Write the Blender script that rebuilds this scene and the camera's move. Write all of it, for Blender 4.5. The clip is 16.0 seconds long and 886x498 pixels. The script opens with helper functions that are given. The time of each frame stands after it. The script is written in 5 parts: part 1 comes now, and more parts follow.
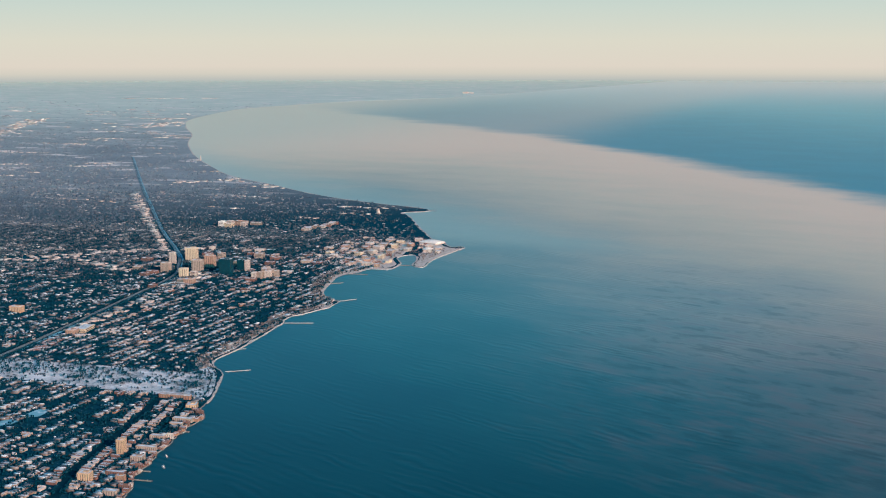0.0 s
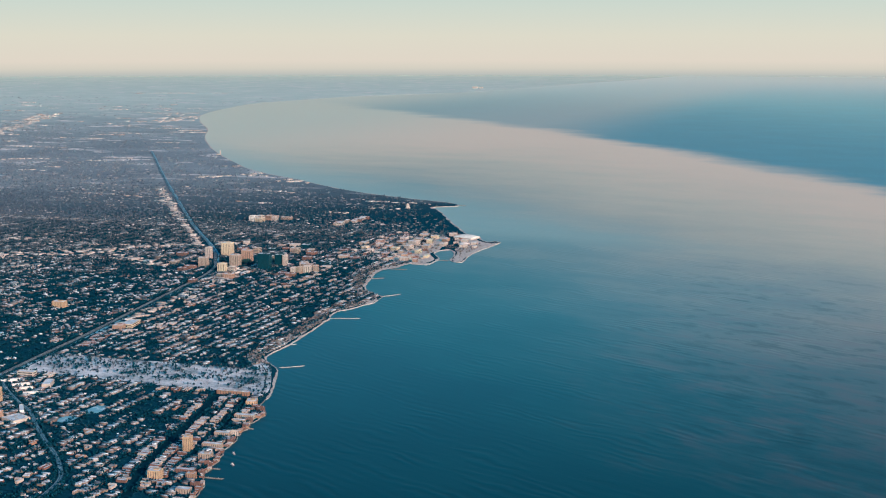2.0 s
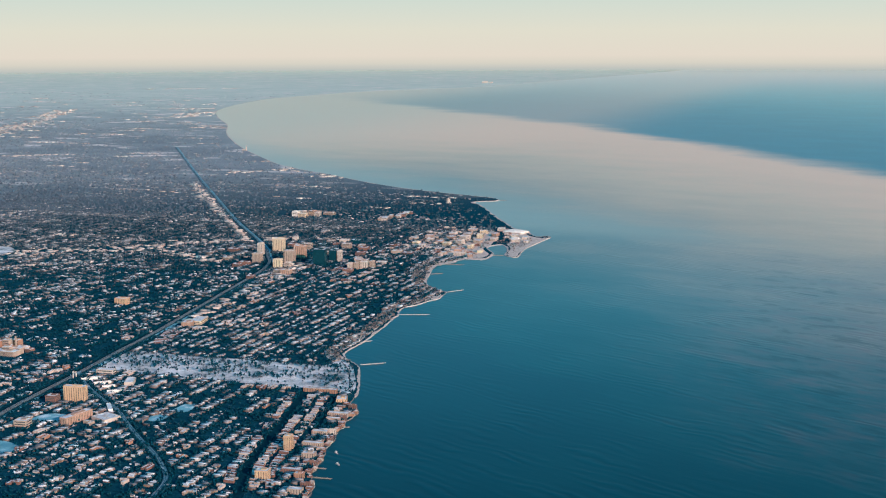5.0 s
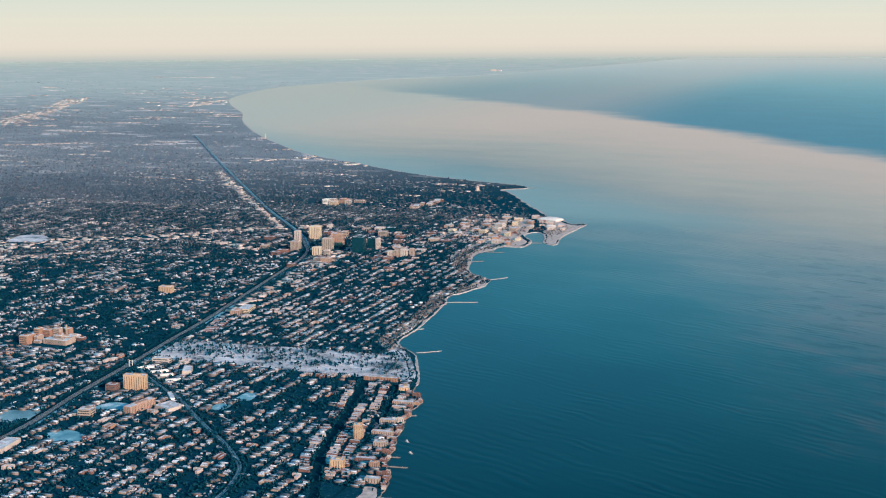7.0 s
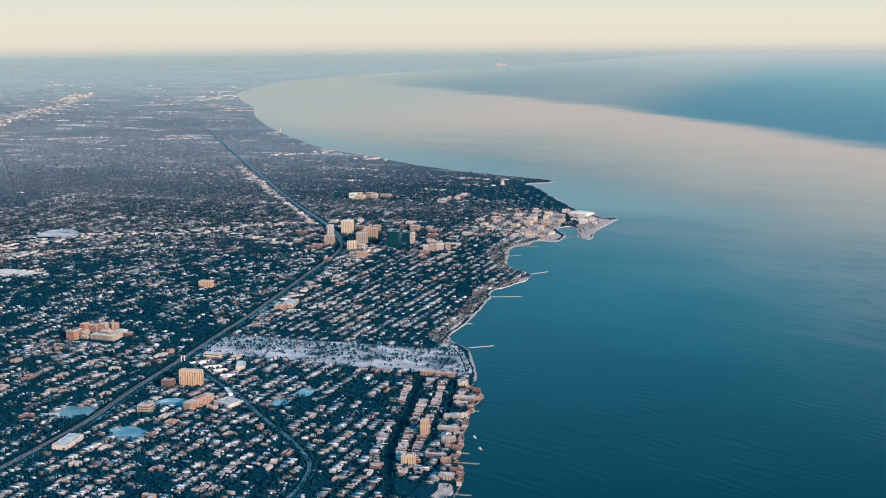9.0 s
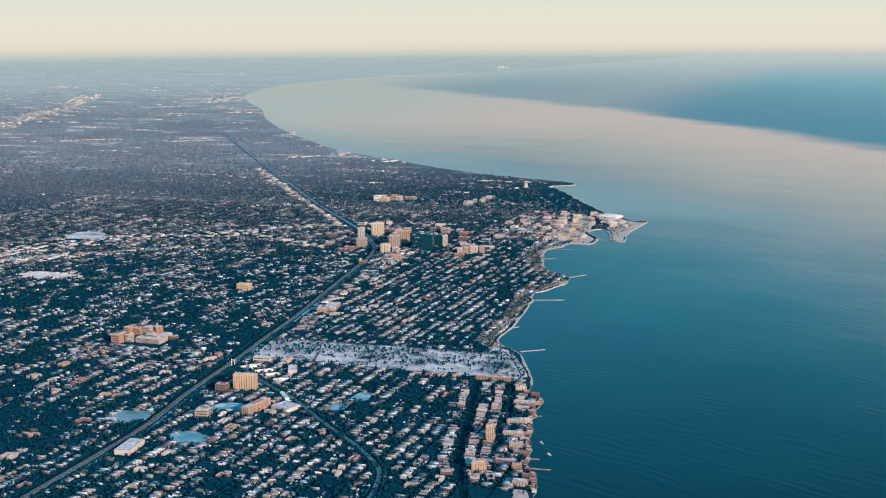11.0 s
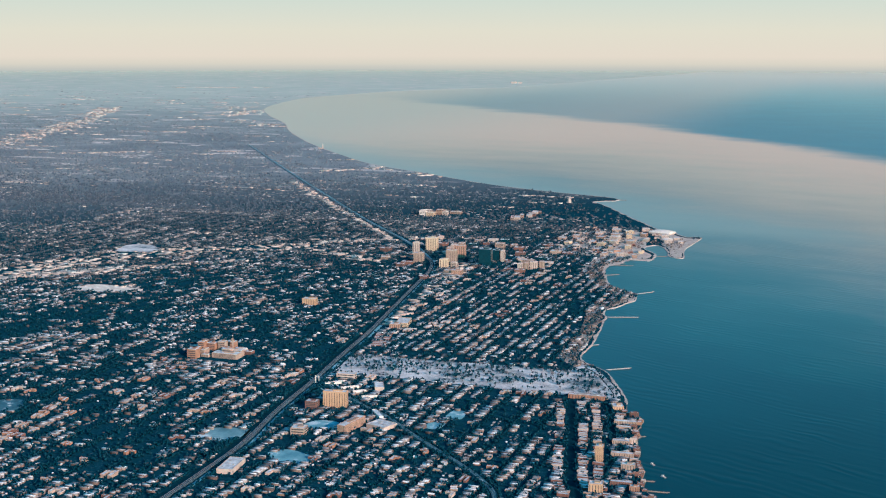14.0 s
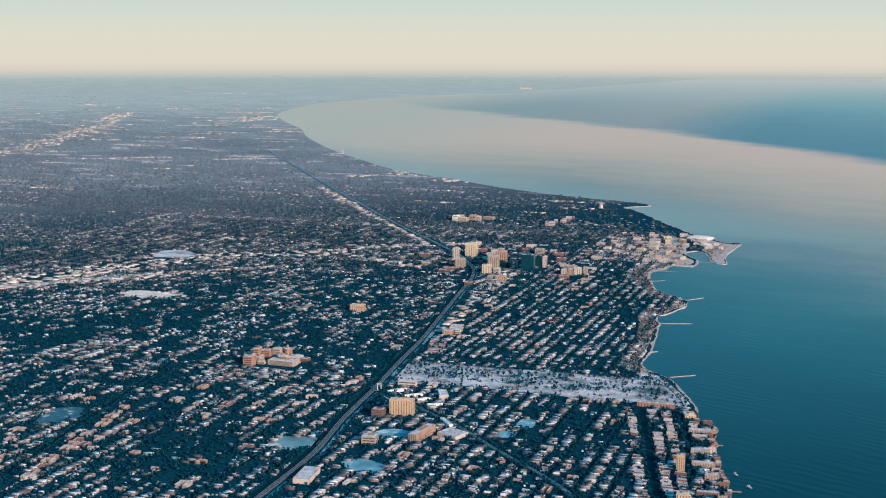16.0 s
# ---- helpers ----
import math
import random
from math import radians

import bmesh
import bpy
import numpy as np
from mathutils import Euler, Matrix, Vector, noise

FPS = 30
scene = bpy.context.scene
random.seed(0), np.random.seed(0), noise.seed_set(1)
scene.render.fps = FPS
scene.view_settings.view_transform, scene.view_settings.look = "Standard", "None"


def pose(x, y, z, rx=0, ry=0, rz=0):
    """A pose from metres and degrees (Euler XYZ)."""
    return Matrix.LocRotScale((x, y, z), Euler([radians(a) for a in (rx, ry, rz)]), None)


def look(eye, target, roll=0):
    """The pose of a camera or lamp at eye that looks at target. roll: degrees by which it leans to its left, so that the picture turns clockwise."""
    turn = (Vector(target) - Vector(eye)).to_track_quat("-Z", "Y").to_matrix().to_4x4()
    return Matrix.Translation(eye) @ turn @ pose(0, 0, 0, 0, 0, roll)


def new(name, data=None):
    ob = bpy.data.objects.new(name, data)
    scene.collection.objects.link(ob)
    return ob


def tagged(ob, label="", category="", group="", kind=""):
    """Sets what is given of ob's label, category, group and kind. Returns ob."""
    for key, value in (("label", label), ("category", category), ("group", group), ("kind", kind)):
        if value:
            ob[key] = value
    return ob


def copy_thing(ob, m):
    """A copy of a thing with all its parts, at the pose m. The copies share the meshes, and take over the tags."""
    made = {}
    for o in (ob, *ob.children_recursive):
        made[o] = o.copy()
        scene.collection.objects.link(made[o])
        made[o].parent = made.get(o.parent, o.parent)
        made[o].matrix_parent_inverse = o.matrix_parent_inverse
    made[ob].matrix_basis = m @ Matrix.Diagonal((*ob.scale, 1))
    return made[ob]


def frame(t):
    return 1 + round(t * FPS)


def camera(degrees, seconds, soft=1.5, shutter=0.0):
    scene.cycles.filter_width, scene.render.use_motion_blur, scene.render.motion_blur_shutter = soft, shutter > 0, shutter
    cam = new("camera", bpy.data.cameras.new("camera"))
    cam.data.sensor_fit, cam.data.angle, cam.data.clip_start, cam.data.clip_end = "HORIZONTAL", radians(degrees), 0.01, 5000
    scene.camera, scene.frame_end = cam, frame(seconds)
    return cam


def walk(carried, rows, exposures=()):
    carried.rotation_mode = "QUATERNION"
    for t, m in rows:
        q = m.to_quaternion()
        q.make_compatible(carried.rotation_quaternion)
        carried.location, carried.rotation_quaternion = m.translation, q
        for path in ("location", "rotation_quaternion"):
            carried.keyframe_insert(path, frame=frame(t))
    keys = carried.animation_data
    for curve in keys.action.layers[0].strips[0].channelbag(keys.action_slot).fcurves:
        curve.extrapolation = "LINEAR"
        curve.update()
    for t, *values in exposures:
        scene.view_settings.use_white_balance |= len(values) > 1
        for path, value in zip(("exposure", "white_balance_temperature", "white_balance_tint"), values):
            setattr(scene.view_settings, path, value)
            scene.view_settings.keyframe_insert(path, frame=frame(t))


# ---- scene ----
cam = camera(39.2, 16.0, 1.15)
PATH = [
    (0.0, (236.134, -301.129, 102.538), (202.769, -208.149, 86.999), -0.044),
    (0.5, (231.664, -301.620, 102.293), (198.234, -208.675, 86.684), -0.044),
    (1.0, (227.335, -301.865, 102.125), (193.805, -208.982, 86.361), -0.016),
    (1.5, (222.783, -302.157, 101.874), (189.229, -209.299, 86.019), -0.028),
    (2.0, (218.107, -302.622, 101.638), (184.570, -209.768, 85.720), -0.023),
    (2.5, (213.469, -303.342, 101.339), (179.999, -210.460, 85.444), -0.005),
    (3.0, (209.063, -303.956, 101.140), (175.611, -211.062, 85.276), 0.023),
    (5.5, (187.059, -306.697, 100.530), (153.501, -213.956, 84.007), -0.295),
    (6.0, (182.663, -307.308, 100.313), (149.057, -214.627, 83.553), -0.310),
    (6.5, (178.398, -308.066, 99.977), (144.752, -215.433, 83.033), -0.302),
    (7.0, (174.184, -308.869, 99.707), (140.548, -216.278, 82.518), -0.338),
    (7.5, (169.971, -309.730, 99.399), (136.377, -217.162, 82.001), -0.362),
    (8.0, (165.676, -310.460, 99.239), (132.147, -217.899, 81.682), -0.401),
    (8.5, (161.400, -311.029, 99.127), (127.895, -218.471, 81.503), -0.407),
    (11.0, (139.646, -313.586, 98.396), (106.493, -220.858, 81.006), -0.275),
    (11.5, (135.266, -314.132, 98.185), (102.128, -221.382, 80.889), -0.204),
    (12.0, (130.758, -314.540, 98.122), (97.576, -221.774, 80.989), -0.137),
    (12.5, (126.552, -314.869, 97.950), (93.260, -222.102, 81.042), -0.080),
    (13.0, (122.492, -315.179, 97.707), (89.083, -222.405, 81.069), 0.008),
    (13.5, (118.020, -315.420, 97.548), (84.617, -222.603, 81.137), 0.053),
    (14.0, (113.481, -315.640, 97.321), (80.114, -222.774, 81.117), 0.094),
    (14.5, (108.707, -315.905, 97.112), (75.443, -222.974, 81.068), 0.100),
    (15.0, (104.019, -316.199, 96.848), (70.774, -223.241, 80.919), 0.103),
    (15.5, (99.516, -316.450, 96.544), (66.080, -223.541, 80.735), 0.103),
    (16.0, (95.063, -316.662, 96.312), (61.505, -223.783, 80.585), 0.087),
]
walk(cam, [(t, look(eye, aim, roll)) for t, eye, aim, roll in PATH],
     [(0.0, 0.9), (3.0, 0.93), (6.0, 1.0), (8.0, 1.06), (12.5, 1.03), (16.0, 0.94)])

# ---- light ----
SUN_AZ, SUN_EL = 126.0, 17.5         # degrees clockwise from north, and above the horizon
world = bpy.data.worlds.new("winter_sky")
scene.world = world
world.use_nodes = True
wn = world.node_tree.nodes
sky = wn.new("ShaderNodeTexSky")
sky.sky_type = "NISHITA"
sky.sun_disc = False
sky.sun_elevation = radians(SUN_EL)
sky.sun_rotation = radians(SUN_AZ)
sky.altitude = 1200
sky.dust_density = 1.2
sky.ozone_density = 2.5
wn["Background"].inputs["Strength"].default_value = 0.123
tint = wn.new("ShaderNodeMix")          # teal multiplier on the sky light, which turns all shade teal
tint.data_type, tint.blend_type = "RGBA", "MULTIPLY"
tint.inputs[0].default_value = 1.0
tint.inputs[7].default_value = (0.12, 1.0, 1.06, 1)
world.node_tree.links.new(sky.outputs["Color"], tint.inputs[6])
world.node_tree.links.new(tint.outputs[2], wn["Background"].inputs["Color"])

sun_data = bpy.data.lights.new("sun", "SUN")
sun_data.energy = 3.9
sun_data.angle = radians(0.6)
sun_data.color = (1.0, 0.67, 0.55)
sun = new("sun", sun_data)
sa, se = radians(SUN_AZ), radians(SUN_EL)
sun.matrix_world = look((math.sin(sa) * math.cos(se) * 400, math.cos(sa) * math.cos(se) * 400, math.sin(se) * 400), (0, 0, 0))


# ---- materials ----
class Nodes:
    """A small builder for node materials."""

    def __init__(self, name):
        self.mat = bpy.data.materials.new(name)
        self.mat.use_nodes = True
        self.tree = self.mat.node_tree
        self.bsdf = self.tree.nodes["Principled BSDF"]

    def node(self, kind, **values):
        n = self.tree.nodes.new(kind)
        for key, value in values.items():
            n.inputs[key.replace("_", " ")].default_value = value
        return n

    def link(self, a, b):
        self.tree.links.new(a, b)

    def position(self):
        return self.tree.nodes.new("ShaderNodeNewGeometry").outputs["Position"]

    def stretched(self, sx, sy, sz=1.0, turn=0.0):
        m = self.tree.nodes.new("ShaderNodeMapping")
        m.inputs["Scale"].default_value = (sx, sy, sz)
        m.inputs["Rotation"].default_value = (0, 0, radians(turn))
        self.link(self.position(), m.inputs["Vector"])
        return m.outputs["Vector"]

    def along(self, length, width, turn):
        """Places measured along and across a direction, in lengths and widths."""
        m = self.tree.nodes.new("ShaderNodeMapping")
        m.vector_type = "TEXTURE"
        m.inputs["Scale"].default_value = (length, width, 1.0)
        m.inputs["Rotation"].default_value = (0, 0, radians(turn))
        self.link(self.position(), m.inputs["Vector"])
        return m.outputs["Vector"]

    def noise(self, scale, detail=3.0, rough=0.6, vector=None):
        n = self.node("ShaderNodeTexNoise", Scale=scale, Detail=detail, Roughness=rough)
        self.link(vector or self.position(), n.inputs["Vector"])
        return n.outputs["Fac"]

    def ramp(self, fac, stops, kind="LINEAR"):
        r = self.tree.nodes.new("ShaderNodeValToRGB")
        r.color_ramp.interpolation = kind
        els = r.color_ramp.elements
        while len(els) < len(stops):
            els.new(0.5)
        for el, (at, col) in zip(els, stops):
            el.position = at
            el.color = (*col, 1) if len(col) == 3 else col
        self.link(fac, r.inputs["Fac"])
        return r.outputs["Color"]

    def mix(self, fac, a, b, blend="MIX"):
        m = self.tree.nodes.new("ShaderNodeMix")
        m.data_type, m.blend_type = "RGBA", blend
        for value, slot in ((fac, m.inputs[0]), (a, m.inputs[6]), (b, m.inputs[7])):
            if isinstance(value, (int, float)):
                slot.default_value = value
            elif isinstance(value, tuple):
                slot.default_value = (*value, 1)
            else:
                self.link(value, slot)
        return m.outputs[2]

    def math(self, op, a, b=0.0, clamp=False):
        m = self.tree.nodes.new("ShaderNodeMath")
        m.operation, m.use_clamp = op, clamp
        for value, slot in ((a, m.inputs[0]), (b, m.inputs[1])):
            if isinstance(value, (int, float)):
                slot.default_value = value
            else:
                self.link(value, slot)
        return m.outputs[0]

    def step(self, value, low, high):
        m = self.tree.nodes.new("ShaderNodeMapRange")
        m.interpolation_type = "SMOOTHSTEP"
        m.inputs["From Min"].default_value, m.inputs["From Max"].default_value = low, high
        self.link(value, m.inputs["Value"])
        return m.outputs["Result"]

    def xyz(self):
        s = self.tree.nodes.new("ShaderNodeSeparateXYZ")
        self.link(self.position(), s.inputs[0])
        return s.outputs

    def island(self):
        return self.tree.nodes.new("ShaderNodeNewGeometry").outputs["Random Per Island"]

    def each(self):
        return self.tree.nodes.new("ShaderNodeObjectInfo").outputs["Random"]

    def bump(self, height, strength, distance):
        b = self.node("ShaderNodeBump", Strength=strength, Distance=distance)
        self.link(height, b.inputs["Height"])
        self.link(b.outputs["Normal"], self.bsdf.inputs["Normal"])

    def done(self, color, rough=0.8, spec=0.3, metal=0.0):
        if isinstance(color, tuple):
            self.bsdf.inputs["Base Color"].default_value = (*color, 1)
        else:
            self.link(color, self.bsdf.inputs["Base Color"])
        if isinstance(rough, (int, float)):
            self.bsdf.inputs["Roughness"].default_value = rough
        else:
            self.link(rough, self.bsdf.inputs["Roughness"])
        self.bsdf.inputs["Specular IOR Level"].default_value = spec
        self.bsdf.inputs["Metallic"].default_value = metal
        return self.mat


def varied(name, stops, rough=0.8, grain=1.5, amount=0.25, per_object=False, spec=0.25):
    """A colour picked for each island or object, with soft stains and grain over it."""
    n = Nodes(name)
    base = n.ramp(n.each() if per_object else n.island(), stops)
    stain = n.ramp(n.noise(grain, 4.0, 0.65), [(0.3, (1 - amount,) * 3), (0.7, (1 + amount * 0.4,) * 3)])
    return n.done(n.mix(1.0, base, stain, "MULTIPLY"), rough, spec)


def plain(name, color, rough=0.8, grain=1.5, amount=0.2, spec=0.25, metal=0.0):
    n = Nodes(name)
    stain = n.ramp(n.noise(grain, 4.0, 0.65), [(0.3, (1 - amount,) * 3), (0.7, (1 + amount * 0.4,) * 3)])
    return n.done(n.mix(1.0, color, stain, "MULTIPLY"), rough, spec, metal)


def srgb(r, g, b):
    return tuple((c / 255 / 12.92) if c / 255 <= 0.04045 else ((c / 255 + 0.055) / 1.055) ** 2.4 for c in (r, g, b))


WATER_LIGHT = (0.84, 0.93, 1.08)     # estimated daylight on open water; wanted water tones are divided by it


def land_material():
    """Streets, yards and brush with old snow; colour pales far out for haze."""
    n = Nodes("winter_land")
    fine = n.noise(1.1, 4.0, 0.7)
    # near ground's teal-black carries the shade between trees and houses
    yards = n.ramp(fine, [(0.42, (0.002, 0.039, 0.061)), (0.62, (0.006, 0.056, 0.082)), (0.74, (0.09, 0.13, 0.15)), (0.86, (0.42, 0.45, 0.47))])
    x, y, z = n.xyz()
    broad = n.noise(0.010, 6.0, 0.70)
    # haze over distant land is mixed into these paler tones
    hazed_land = n.ramp(broad, [(0.36, (0.145, 0.18, 0.205)), (0.55, (0.20, 0.24, 0.26)), (0.70, (0.28, 0.31, 0.32))])
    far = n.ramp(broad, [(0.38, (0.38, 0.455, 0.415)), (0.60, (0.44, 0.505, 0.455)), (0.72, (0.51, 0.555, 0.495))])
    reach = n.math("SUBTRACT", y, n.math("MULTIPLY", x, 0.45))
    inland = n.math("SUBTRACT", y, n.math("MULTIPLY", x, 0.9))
    out = n.mix(n.step(inland, 430.0, 900.0), yards, hazed_land)
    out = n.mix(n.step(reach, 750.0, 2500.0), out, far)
    white = n.noise(0.03, 3.0, 0.55, n.stretched(0.55, 1.3))
    open_snow = n.ramp(white, [(0.585, (0.0, 0.0, 0.0)), (0.65, (1.0, 1.0, 1.0))])
    out = n.mix(n.math("MULTIPLY", n.step(reach, 420.0, 900.0), open_snow), out, (0.60, 0.55, 0.52))
    n.bump(fine, 0.3, 0.1)
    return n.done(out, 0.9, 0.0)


def water_material():
    """Deep teal lake with a pale beige reach, wind lanes and ripples."""
    n = Nodes("lake_water")
    x, y, z = n.xyz()
    wob = n.noise(0.006, 5.0, 0.62)
    lanes = n.noise(1.0, 4.0, 0.6, n.along(190.0, 38.0, -12))
    cloudy = n.noise(1.0, 5.0, 0.64, n.along(75.0, 42.0, -16))
    swell = n.node("ShaderNodeTexWave", Scale=0.314, Distortion=9.0, Detail=3.0)
    swell.bands_direction = "Y"
    swell.inputs["Detail Scale"].default_value = 0.8
    n.link(n.along(5.5, 3.5, -24), swell.inputs["Vector"])
    rip = swell.outputs["Fac"]
    gusts = n.noise(1.0, 3.0, 0.6, n.along(26.0, 13.0, -24))
    blots = n.noise(1.0, 5.0, 0.62, n.along(16.0, 8.0, -26))
    fine = n.noise(1.0, 3.0, 0.6, n.along(2.4, 0.9, -24))
    east = n.math("MULTIPLY", n.math("MAXIMUM", x, -120.0), 1.2)
    toward = n.math("ADD", east, y)
    toward = n.math("ADD", toward, n.math("MULTIPLY", n.math("SUBTRACT", wob, 0.5), 200.0))
    toward = n.math("ADD", toward, n.math("MULTIPLY", n.math("SUBTRACT", cloudy, 0.5), 190.0))
    toward = n.math("ADD", toward, n.math("MULTIPLY", n.math("SUBTRACT", lanes, 0.5), 90.0))
    ramp_at = n.math("DIVIDE", toward, 1000.0, True)
    # teal greys offshore as sky reflection put into the colour, then beige
    depth = [(60, 0, 86, 109), (130, 2, 91, 114), (190, 8, 99, 120), (260, 34, 108, 127), (330, 72, 120, 135), (400, 103, 132, 142), (470, 128, 142, 146), (540, 147, 152, 150), (620, 163, 162, 156), (720, 179, 169, 161), (820, 188, 173, 164), (900, 191, 175, 166)]
    lake_tone = n.ramp(ramp_at, [(at / 1000, tuple(c / k for c, k in zip(srgb(r, g, b2), WATER_LIGHT))) for at, r, g, b2 in depth])
    lake_tone = n.mix(n.math("MULTIPLY", n.step(toward, 330.0, 820.0), n.step(n.math("MULTIPLY", x, -1.0), 180.0, 600.0)), lake_tone, tuple(c / k for c, k in zip(srgb(166, 174, 169), WATER_LIGHT)))
    zone = n.math("MULTIPLY", n.step(toward, 150.0, 290.0), n.math("SUBTRACT", 1.0, n.step(toward, 380.0, 520.0)))
    zone = n.math("MULTIPLY", zone, n.step(x, 80.0, 180.0))
    # grey blots stand for reflected cloud, mixed into the colour
    lake_tone = n.mix(n.math("MULTIPLY", n.math("MULTIPLY", zone, n.step(blots, 0.45, 0.66)), 0.36), lake_tone, (0.15, 0.165, 0.195))
    lake_tone = n.mix(n.math("MULTIPLY", n.math("MULTIPLY", zone, n.step(n.math("SUBTRACT", 1.0, blots), 0.50, 0.64)), 0.45), lake_tone, (0.012, 0.085, 0.115))
    # light crests and dark troughs are put into the colour besides the bump
    waves = n.ramp(rip, [(0.0, (0.81, 0.85, 0.86)), (0.5, (1.0, 1.0, 1.0)), (1.0, (1.15, 1.125, 1.115))])
    patch = n.math("MULTIPLY", n.step(cloudy, 0.32, 0.56), n.step(gusts, 0.40, 0.68))
    lake_tone = n.mix(n.math("MULTIPLY", patch, n.math("SUBTRACT", 1.0, n.step(toward, 340.0, 640.0))), lake_tone, n.mix(1.0, lake_tone, waves, "MULTIPLY"))
    # darker in the near south, painted for the weaker sky reflection there
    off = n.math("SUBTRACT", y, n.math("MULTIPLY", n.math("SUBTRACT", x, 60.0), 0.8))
    lake_tone = n.mix(n.step(off, -130.0, 170.0), n.mix(1.0, lake_tone, (0.78, 0.57, 0.58), "MULTIPLY"), lake_tone)
    lake_tone = n.mix(n.step(n.math("SUBTRACT", y, n.math("MULTIPLY", x, 0.25)), -130.0, 30.0), n.mix(1.0, lake_tone, (0.66, 0.70, 0.72), "MULTIPLY"), lake_tone)
    bend = n.math("MULTIPLY", n.math("MINIMUM", n.math("ADD", x, 140.0), 0.0), -0.23)
    edge = n.math("ADD", n.math("MULTIPLY", n.math("ADD", x, 140.0), 0.823), n.math("MULTIPLY", n.math("SUBTRACT", y, 1160.0), 0.569))
    edge = n.math("ADD", edge, bend)
    edge = n.math("ADD", edge, n.math("MULTIPLY", n.math("SUBTRACT", wob, 0.5), 90.0))
    edge = n.math("ADD", edge, n.math("MULTIPLY", n.math("SUBTRACT", cloudy, 0.5), 60.0))
    clear = n.step(edge, -30.0, 40.0)
    west = n.math("ADD", n.math("MULTIPLY", n.step(x, -260.0, -40.0), 0.36), n.math("MULTIPLY", n.step(x, -900.0, -480.0), 0.64))
    # teal patch whose colour pales outwards as haze
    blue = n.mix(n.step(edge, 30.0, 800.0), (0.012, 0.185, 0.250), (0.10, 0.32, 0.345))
    blue = n.mix(n.step(cloudy, 0.35, 0.7), blue, n.mix(1.0, blue, (0.92, 1.10, 1.12), "MULTIPLY"))
    out = n.mix(n.math("MULTIPLY", clear, west), lake_tone, blue)
    beside = n.math("ADD", n.math("MULTIPLY", n.math("ADD", x, 60.0), 0.67), n.math("MULTIPLY", n.math("SUBTRACT", y, 450.0), 0.74))
    beside = n.math("ADD", beside, n.math("MULTIPLY", n.math("SUBTRACT", cloudy, 0.5), 60.0))
    shallows = n.math("MULTIPLY", n.math("SUBTRACT", 1.0, n.step(beside, -20.0, 85.0)), n.step(y, 290.0, 380.0))
    out = n.mix(n.math("MULTIPLY", shallows, 0.65), out, (0.22, 0.36, 0.35))
    # haze before the horizon is blended into the water colour
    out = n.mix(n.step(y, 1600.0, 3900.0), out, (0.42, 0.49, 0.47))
    height = n.math("ADD", n.math("MULTIPLY", rip, n.math("ADD", n.math("MULTIPLY", patch, 0.9), 0.05)), n.math("MULTIPLY", fine, 0.3))
    n.bump(height, 0.14, 0.4)
    n.bsdf.inputs["IOR"].default_value = 1.2
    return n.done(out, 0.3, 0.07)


def snow_material(name, low, high, scale):
    n = Nodes(name)
    a = n.noise(scale, 5.0, 0.7)
    col = n.ramp(a, [(0.36, low), (0.56, high), (0.75, (0.86, 0.87, 0.88))])
    n.bump(a, 0.12, 0.1)
    return n.done(col, 0.75, 0.2)


def glow(name, stops, low, high):
    """A glowing gradient for the low winter sky, horizon haze in its lowest tones."""
    n = Nodes(name)
    x, y, z = n.xyz()
    m = n.tree.nodes.new("ShaderNodeMapRange")
    m.inputs["From Min"].default_value, m.inputs["From Max"].default_value = low, high
    n.link(z, m.inputs["Value"])
    col = n.ramp(m.outputs["Result"], stops)
    n.bsdf.inputs["Base Color"].default_value = (0, 0, 0, 1)
    n.bsdf.inputs["Specular IOR Level"].default_value = 0
    n.link(col, n.bsdf.inputs["Emission Color"])
    n.bsdf.inputs["Emission Strength"].default_value = 0.536
    return n.mat


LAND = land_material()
WATER = water_material()
SNOW = snow_material("packed_snow", (0.36, 0.39, 0.42), (0.62, 0.65, 0.68), 0.35)


def graveyard_snow():
    """Thin old snow over turf, mottled dark teal in large and small patches."""
    n = Nodes("lawn_snow")
    broad, small = n.noise(0.10, 3.0, 0.6, n.stretched(0.7, 1.2)), n.noise(0.75, 5.0, 0.72)
    cover = n.math("ADD", n.math("MULTIPLY", broad, 0.75), n.math("MULTIPLY", small, 0.45))
    return n.done(n.ramp(cover, [(0.46, (0.06, 0.115, 0.135)), (0.54, (0.30, 0.33, 0.345)), (0.62, (0.50, 0.505, 0.515)), (0.74, (0.72, 0.71, 0.71))]), 0.85, 0.1)


LAWN_SNOW = graveyard_snow()
SAND = varied("icy_sand", [(0.0, (0.42, 0.35, 0.305)), (1.0, (0.56, 0.475, 0.425))], 0.85, 0.6, 0.45)
BLUFF = plain("shore_bluff", (0.27, 0.30, 0.30), 0.9, 0.3, 0.3)
ROOF_SNOW = snow_material("old_roof_snow", (0.30, 0.33, 0.355), (0.54, 0.575, 0.60), 0.6)
# teal of snow lying in shade, put into the colour
TEAL_SNOW = snow_material("teal_snow", (0.07, 0.19, 0.23), (0.17, 0.33, 0.37), 0.12)
ROCK = plain("shore_rock", (0.20, 0.175, 0.16), 0.9, 2.0, 0.45)
# shade of trees and buildings on the streets is put into this colour
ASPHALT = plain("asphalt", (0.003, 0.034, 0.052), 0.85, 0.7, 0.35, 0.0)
BALLAST = plain("track_ballast", (0.060, 0.110, 0.135), 0.9, 1.1, 0.75, 0.05)
STEEL = plain("rail_steel", (0.32, 0.31, 0.30), 0.45, 3.0, 0.2, 0.5, 0.6)
